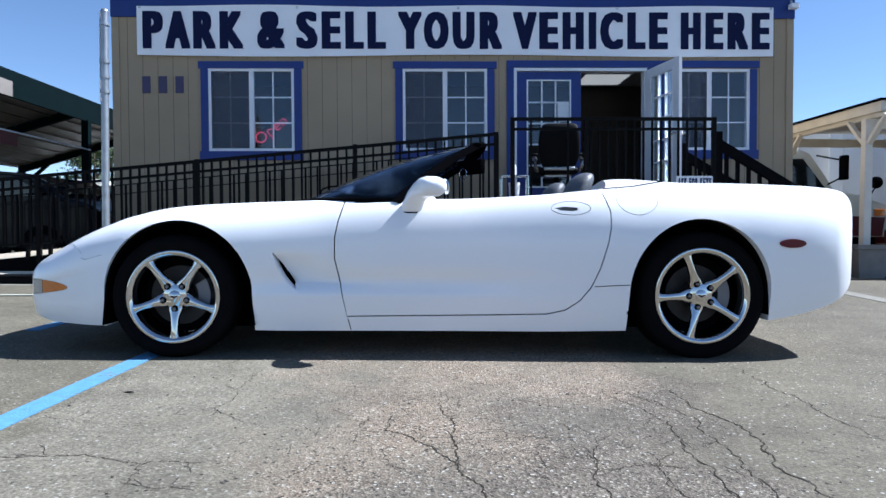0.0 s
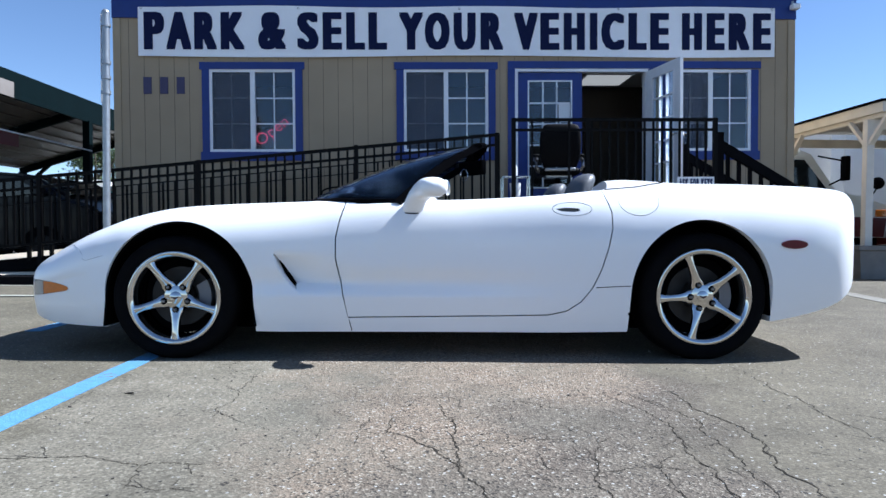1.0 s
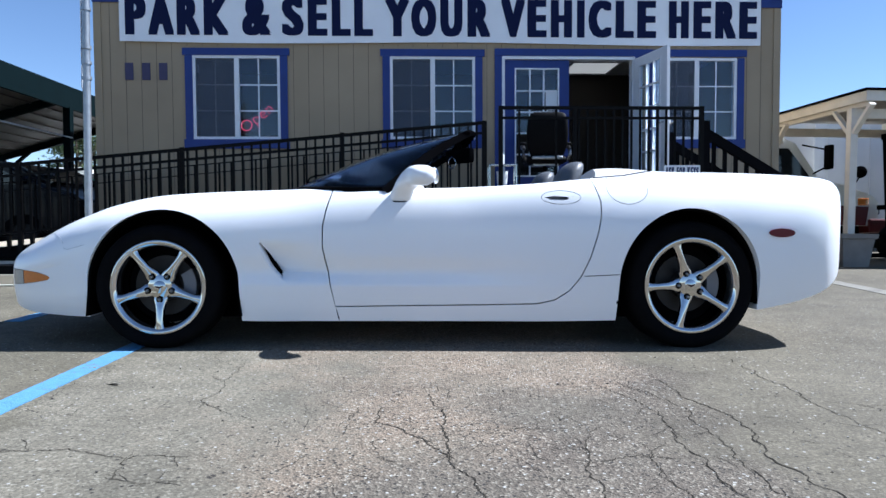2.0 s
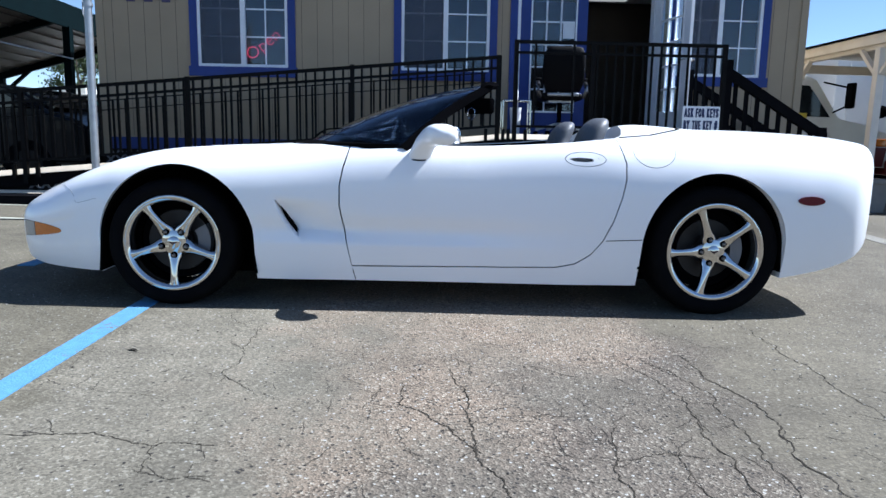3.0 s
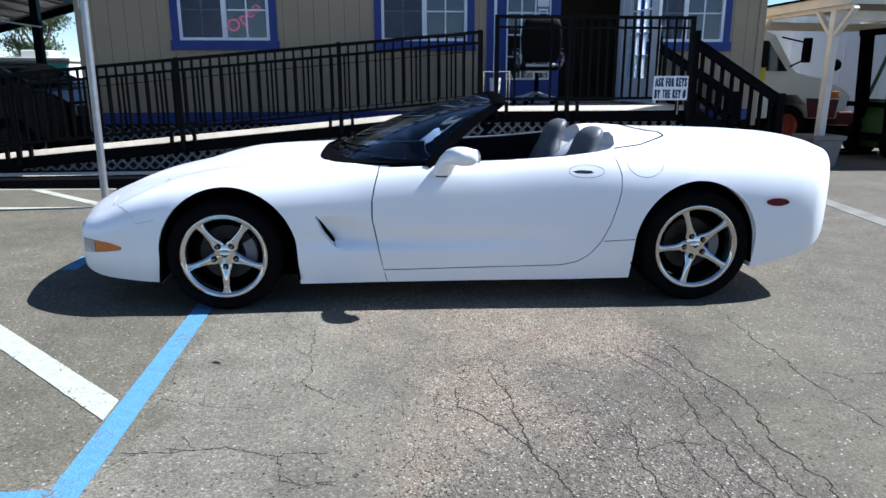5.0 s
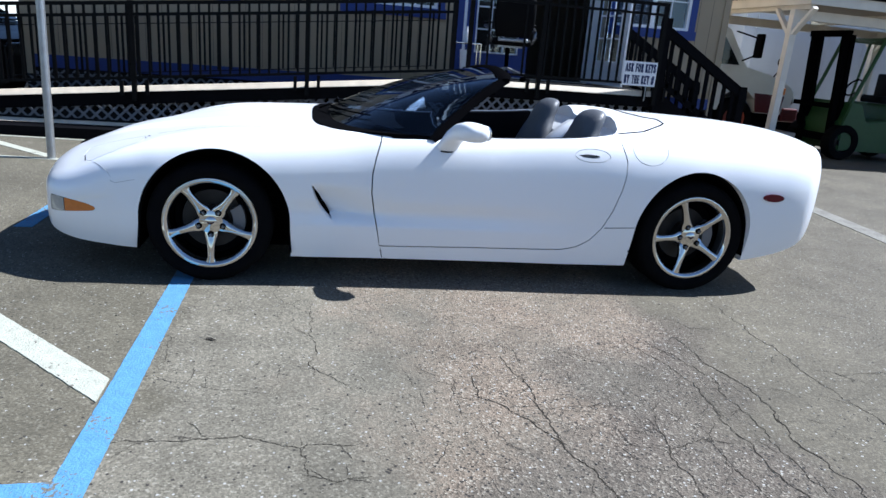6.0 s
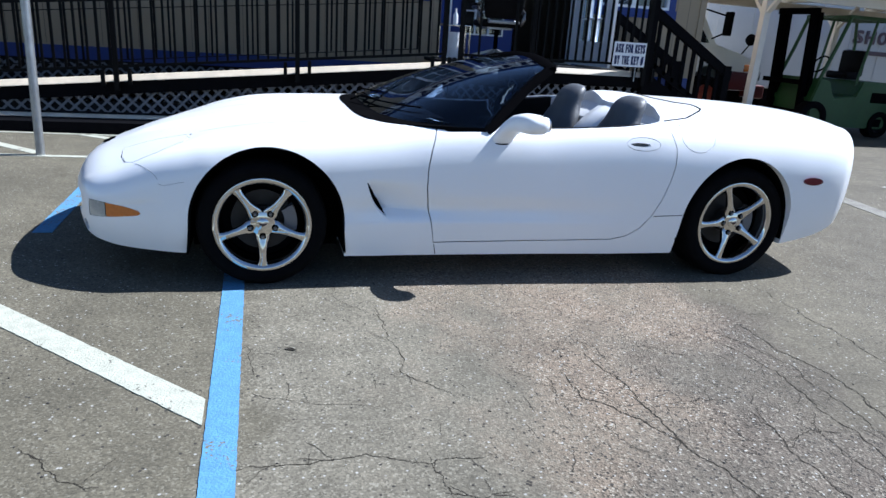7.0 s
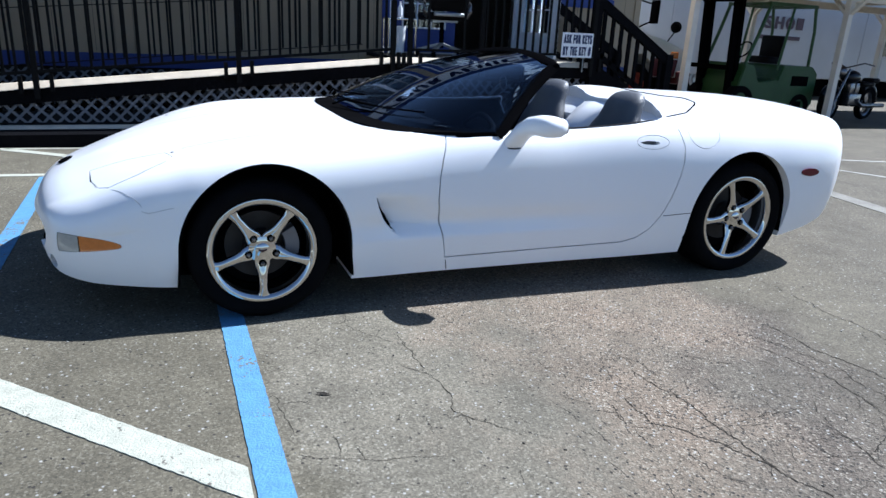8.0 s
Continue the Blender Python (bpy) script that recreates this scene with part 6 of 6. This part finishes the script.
for y in (FY0 + 0.18, FY1 - 0.18):
    part("mast_channel", bar(bmesh.new(), (7.98, y, 0.08), (7.84, y, 2.12), 0.075, 0.10), BLACK_TRIM, fk, "dark mast channel")
    part("mast_channel", bar(bmesh.new(), (8.10, y, 0.30), (7.97, y, 2.06), 0.065, 0.08), BLACK_TRIM, fk, "dark mast channel")
part("mast_crossbar", boxes((7.80, 7.90, FY0 + 0.1, FY1 - 0.1, 2.02, 2.12)), BLACK_TRIM, fk)
part("load_backrest", boxes((7.84, 7.90, FY0 + 0.05, FY1 - 0.05, 0.30, 0.42), (7.80, 7.86, FY0 + 0.05, FY1 - 0.05, 0.85, 0.93)), BLACK_TRIM, fk)
for y in (FY0 + 0.25, FY1 - 0.32):
    part("fork", boxes((6.98, 7.90, y, y + 0.10, 0.08, 0.12)), BLACK_TRIM, fk)
part("seat", boxes((8.95, 9.25, 6.25, 6.75, 0.99, 1.12), (9.20, 9.30, 6.25, 6.75, 1.05, 1.50), bevel=0.03), SEAT_DARK, fk, "black seat", 40)
sw = part("steering_wheel", lathe([(0.16 + 0.015 * math.cos(a), 0.015 * math.sin(a)) for a in np.linspace(0, math.tau, 9)], 24, "X"), BLACK_PLASTIC, fk)
sw.matrix_basis = pose(8.55, 6.5, 1.22, 0, 30, 0)
for x, r in ((8.12, 0.30), (9.60, 0.24)):
    for y in (FY0 - 0.02, FY1 - 0.2):
        road_wheel(fk, x, y, r, 0.20, BLACK_CAR)


def motorcycle(x, y):
    m = thing("motorcycle", "black motorcycle with chrome engine parked under the carport", "motorcycle", at=pose(x, y, 0, 0, 0, 12))
    for cx in (0.0, 1.42):
        w = new("wheel")
        w.parent = m
        w.location = (cx, 0, 0.31)
        part("tyre", lathe([(0.235, -0.05), (0.29, -0.06), (0.31, 0.0), (0.29, 0.06), (0.235, 0.05)], 32), RUBBER, w, "", 50)
        part("rim", lathe([(0.21, -0.02), (0.24, -0.035), (0.24, 0.035), (0.21, 0.02), (0.21, -0.02)], 32), CHROME_DULL, w, "", 40)
        for k in range(10):
            a = math.tau * k / 10
            part("spoke", rod(bmesh.new(), (0.03 * math.cos(a), 0, 0.03 * math.sin(a)), (0.215 * math.cos(a), 0, 0.215 * math.sin(a)), 0.005, n=5), CHROME_DULL, w)
        part("hub", rod(bmesh.new(), (0, -0.06, 0), (0, 0.06, 0), 0.045), CHROME_DULL, w, "", 40)
    for s in (-0.09, 0.09):
        part("fork", rod(bmesh.new(), (0.0, s, 0.31), (0.36, s, 0.98), 0.022), CHROME_DULL, m, "chrome fork", 40)
        part("exhaust", tube(bmesh.new(), [(0.75, s * 1.6, 0.40), (0.90, s * 2.0, 0.30), (1.75, s * 2.2, 0.30)], 0.04, 10), CHROME_DULL, m, "chrome exhaust", 50)
    tank = bmesh.new()
    bmesh.ops.create_uvsphere(tank, u_segments=20, v_segments=12, radius=1.0, matrix=Matrix.LocRotScale((0.62, 0, 0.83), None, (0.30, 0.15, 0.13)))
    part("fuel_tank", tank, BLACK_CAR, m, "black tank", 60)
    part("engine", boxes((0.48, 0.92, -0.14, 0.14, 0.30, 0.52), (0.52, 0.68, -0.10, 0.10, 0.52, 0.72), (0.74, 0.88, -0.10, 0.10, 0.52, 0.72), bevel=0.02), CHROME_DULL, m, "chrome engine", 40)
    part("saddle", boxes((0.92, 1.40, -0.14, 0.14, 0.66, 0.75), (1.32, 1.62, -0.12, 0.12, 0.72, 0.82), bevel=0.04), SEAT_DARK, m, "black saddle", 50)
    part("rear_mudguard", tube(bmesh.new(), [(1.42 + 0.36 * math.cos(a), 0, 0.31 + 0.36 * math.sin(a)) for a in np.linspace(0.1, 2.2, 12)], 0.06, 8), BLACK_CAR, m, "", 50)
    part("front_mudguard", tube(bmesh.new(), [(0.35 * math.cos(a), 0, 0.31 + 0.35 * math.sin(a)) for a in np.linspace(0.7, 2.6, 12)], 0.05, 8), BLACK_CAR, m, "", 50)
    part("handlebar", tube(bmesh.new(), [(0.60, -0.40, 1.06), (0.46, -0.28, 1.10), (0.38, 0, 1.00), (0.46, 0.28, 1.10), (0.60, 0.40, 1.06)], 0.014, 8), CHROME_DULL, m, "", 50)
    lamp_bm = bmesh.new()
    bmesh.ops.create_uvsphere(lamp_bm, u_segments=16, v_segments=10, radius=0.10, matrix=Matrix.Translation((0.22, 0, 0.92)))
    part("headlamp", lamp_bm, CHROME_DULL, m, "chrome headlamp", 40)
    part("frame", tube(bmesh.new(), [(0.40, 0, 0.92), (0.45, 0, 0.30), (1.0, 0, 0.28), (1.42, 0, 0.31), (1.0, 0, 0.70), (0.40, 0, 0.92)], 0.022, 8), BLACK_TRIM, m, "", 50)


motorcycle(10.15, 5.75)

# dark carport on the other side, its roof falling away from the office
dc = thing("carport", "dark green steel carport with sloping sheet roof", "carport")
roof = [(-6.04, 2.78), (-6.04, 2.84), (-8.9, 1.98), (-8.9, 1.92)]
part("roof", prism(bmesh.new(), roof, 2.6, 10.9), GREY_SHEET, dc, "grey sheet roof seen from below")
part("fascia", boxes((-6.06, -6.0, 2.55, 10.95, 2.50, 2.88)), GREEN_DARK, dc, "dark green fascia")
part("fascia", prism(bmesh.new(), [(-6.0, 2.72), (-6.0, 2.87), (-8.95, 2.00), (-8.95, 1.85)], 10.9, 10.95), GREEN_DARK, dc, "dark green fascia")
for y in (3.0, 5.4, 7.9, 10.7):
    part("rafter", prism(bmesh.new(), [(-6.06, 2.62), (-6.06, 2.77), (-8.85, 1.92), (-8.85, 1.79)], y - 0.04, y + 0.04), GREEN_DARK, dc)
for k in range(9):
    x = -6.35 - k * 0.3
    z = 2.78 - (-6.04 - x) * 0.3007
    part("roof_rib", boxes((x - 0.02, x + 0.02, 2.65, 10.88, z - 0.025, z - 0.001)), GREY_SHEET, dc)
for x, h in ((-6.04, 2.52), (-8.8, 1.84)):
    for y in (3.0, 7.9, 10.7):
        part("post", boxes((x - 0.06, x + 0.06, y - 0.06, y + 0.06, -0.02, h)), GREEN_DARK, dc)
part("brace", bar(bmesh.new(), (-8.8, 10.7, 1.5), (-8.2, 10.7, 2.02), 0.07, 0.06), GREEN_DARK, dc)
part("rail", boxes((-5.985, -5.965, 3.0, 7.9, 1.99, 2.01)), WHITE_VINYL, dc, "white rail between the posts")
part("banner", boxes((-5.982, -5.972, 4.0, 5.75, 1.80, 1.985)), RED_PAINT, dc, "red banner")
# roof sheet grey stands in for shade on the white notice
part("notice", boxes((-5.998, -5.99, 4.9, 5.68, 2.50, 2.72)), GREY_SHEET, dc, "white notice greyed for shade on the fascia")


def parked_car(name, label, at, paint_mat, length=4.6, height=1.72, width=1.85, snub=0.0):
    c = thing(name, label, "car", at=at)
    k = length / 4.6
    prof = [(-2.3, 0.35), (-2.28, 0.85), (-2.1, 0.98), (-1.25 - snub, 1.06), (-0.65 - snub, height - 0.04), (-snub, height), (1.55, height - 0.05), (2.15, 1.05), (2.28, 0.95), (2.3, 0.35)]
    bm = prism(bmesh.new(), [(x * k, z) for x, z in prof], -width / 2, width / 2)
    bmesh.ops.bevel(bm, geom=list(bm.edges), offset=0.05, segments=3, affect="EDGES")
    part("body", bm, paint_mat, c, "", 40)
    for s in (-1, 1):
        for a, b in ((-0.95 - snub, 0.05), (0.12, 1.0), (1.07, 1.72)):
            y = s * (width / 2 + 0.002)
            part("side_window", prism(bmesh.new(), [((a - (0.0 if a > -0.5 else 0.12)) * k, 1.08), (b * k, 1.08), (b * k - 0.02, height - 0.14), ((a + (0.05 if a > -0.5 else 0.38)) * k, height - 0.14)], min(y, y - s * 0.02), max(y, y - s * 0.02)), DARK_GLASS, c)
        part("headlamp", boxes((-2.305 * k, -2.2 * k, s * 0.62 - 0.16, s * 0.62 + 0.16, 0.68, 0.84), bevel=0.02), CHROME_DULL, c)
        part("tail_lamp", boxes((2.2 * k, 2.305 * k, s * 0.74 - 0.1, s * 0.74 + 0.1, 0.8, 1.02), bevel=0.02), RED_LENS, c)
        part("door_mirror", boxes(((-0.98 - snub) * k, (-0.84 - snub) * k, s * (width / 2 + 0.1) - 0.09, s * (width / 2 + 0.1) + 0.09, 1.08, 1.22), bevel=0.03), paint_mat, c)
        for x in (-1.42 * k, 1.40 * k):
            w = road_wheel(c, x, s * (width / 2 - 0.10) - 0.11, 0.34, 0.22, BLACK_CAR)
    part("windscreen", prism(bmesh.new(), [((x - snub) * k, z) for x, z in ((-1.23, 1.10), (-0.70, height - 0.08), (-0.74, height - 0.06), (-1.27, 1.12))], -width / 2 + 0.14, width / 2 - 0.14), DARK_GLASS, c)
    part("rear_window", prism(bmesh.new(), [(1.66 * k, height - 0.12), (2.10 * k, 1.14), (2.14 * k, 1.15), (1.70 * k, height - 0.10)], -width / 2 + 0.16, width / 2 - 0.16), DARK_GLASS, c)
    return c


parked_car("parked_car", "black sport utility car parked beside the ramp", pose(-6.78, 6.4, 0, 0, 0, 178), BLACK_CAR, 4.4, 1.44, snub=0.5)
parked_car("parked_car", "black car parked under the dark carport", pose(-9.6, 8.6, 0, 0, 0, 95), BLACK_CAR, 4.6, 1.5)
parked_car("parked_car", "red car parked under the dark carport", pose(-11.0, 11.5, 0, 0, 0, 85), RED_PAINT, 4.6, 1.65)
small = thing("utility_trailer", "white utility trailer with a turquoise stripe parked behind the cars", "trailer")
part("body", boxes((-11.8, -6.95, 11.2, 13.2, 0.42, 1.50), bevel=0.04), TRUCK_WHITE, small, "white panel sides")
part("lid", boxes((-11.84, -6.91, 11.16, 13.24, 1.505, 1.59), bevel=0.02), TRUCK_WHITE, small, "white lid")
part("side_stripe", boxes((-11.7, -7.0, 11.183, 11.198, 1.22, 1.47)), TURQUOISE, small, "turquoise stripe")
part("roof_vent", boxes((-8.1, -7.5, 11.6, 12.2, 1.59, 1.75), bevel=0.03), TRUCK_WHITE, small, "white roof vent")
for x in (-9.7, -8.8):
    road_wheel(small, x, 11.17, 0.33, 0.2)


def tree(name, label, x, y, height, spread, seed):
    rnd = random.Random(seed)
    t = thing(name, label, "tree", at=pose(x, y, 0))
    trunk = bmesh.new()
    pts = [(0, 0, -0.1), (0.05, 0.02, height * 0.2), (-0.03, 0.05, height * 0.4), (0.04, 0, height * 0.62)]
    for a, b, r0, r1 in zip(pts, pts[1:], (0.16, 0.13, 0.10), (0.13, 0.10, 0.06)):
        rod(trunk, a, b, r0 * height / 4, r1 * height / 4, 10)
    ends = []
    for k in range(9):
        a = math.tau * k / 9 + rnd.uniform(-0.3, 0.3)
        b = Vector((0, 0, height * rnd.uniform(0.25, 0.55)))
        e = Vector((math.cos(a) * spread * rnd.uniform(0.4, 0.8), math.sin(a) * spread * rnd.uniform(0.4, 0.8), height * rnd.uniform(0.5, 0.88)))
        rod(trunk, b, e, 0.05 * height / 4, 0.015 * height / 4, 6)
        ends.append(e)
    part("trunk", trunk, BARK, t, "grey-brown trunk and limbs")
    verts, faces = [], []
    for k in range(5200):
        e = rnd.choice(ends) if rnd.random() < 0.8 else Vector((0, 0, height * 0.8))
        d = Vector((rnd.gauss(0, 1), rnd.gauss(0, 1), rnd.gauss(0, 0.75)))
        c = e + d * spread * 0.22
        q = Euler((rnd.uniform(0, 6.3), rnd.uniform(0, 6.3), rnd.uniform(0, 6.3))).to_matrix()
        s = spread * rnd.uniform(0.035, 0.07)
        i = len(verts)
        verts += [tuple(c + q @ Vector(p) * s) for p in ((-1, 0, 0), (0, -0.5, 0.1), (1, 0, 0), (0, 0.5, 0.1))]
        faces += [(i, i + 1, i + 2), (i, i + 2, i + 3)]
    me = bpy.data.meshes.new("crown")
    me.from_pydata(verts, [], faces)
    me.materials.append(LEAF)
    crown = new("crown", me)
    crown.parent = t
    tagged(crown, "green leafy crown with gaps", kind="stuff")


tree("tree", "green leafy tree behind the office", -9.35, 15.2, 3.5, 0.75, 5)
tree("tree", "distant green tree beyond the carport", -16.4, 30.0, 2.9, 0.95, 6)
tree("tree", "distant green tree beyond the carport", -26.0, 42.0, 3.1, 1.0, 7)
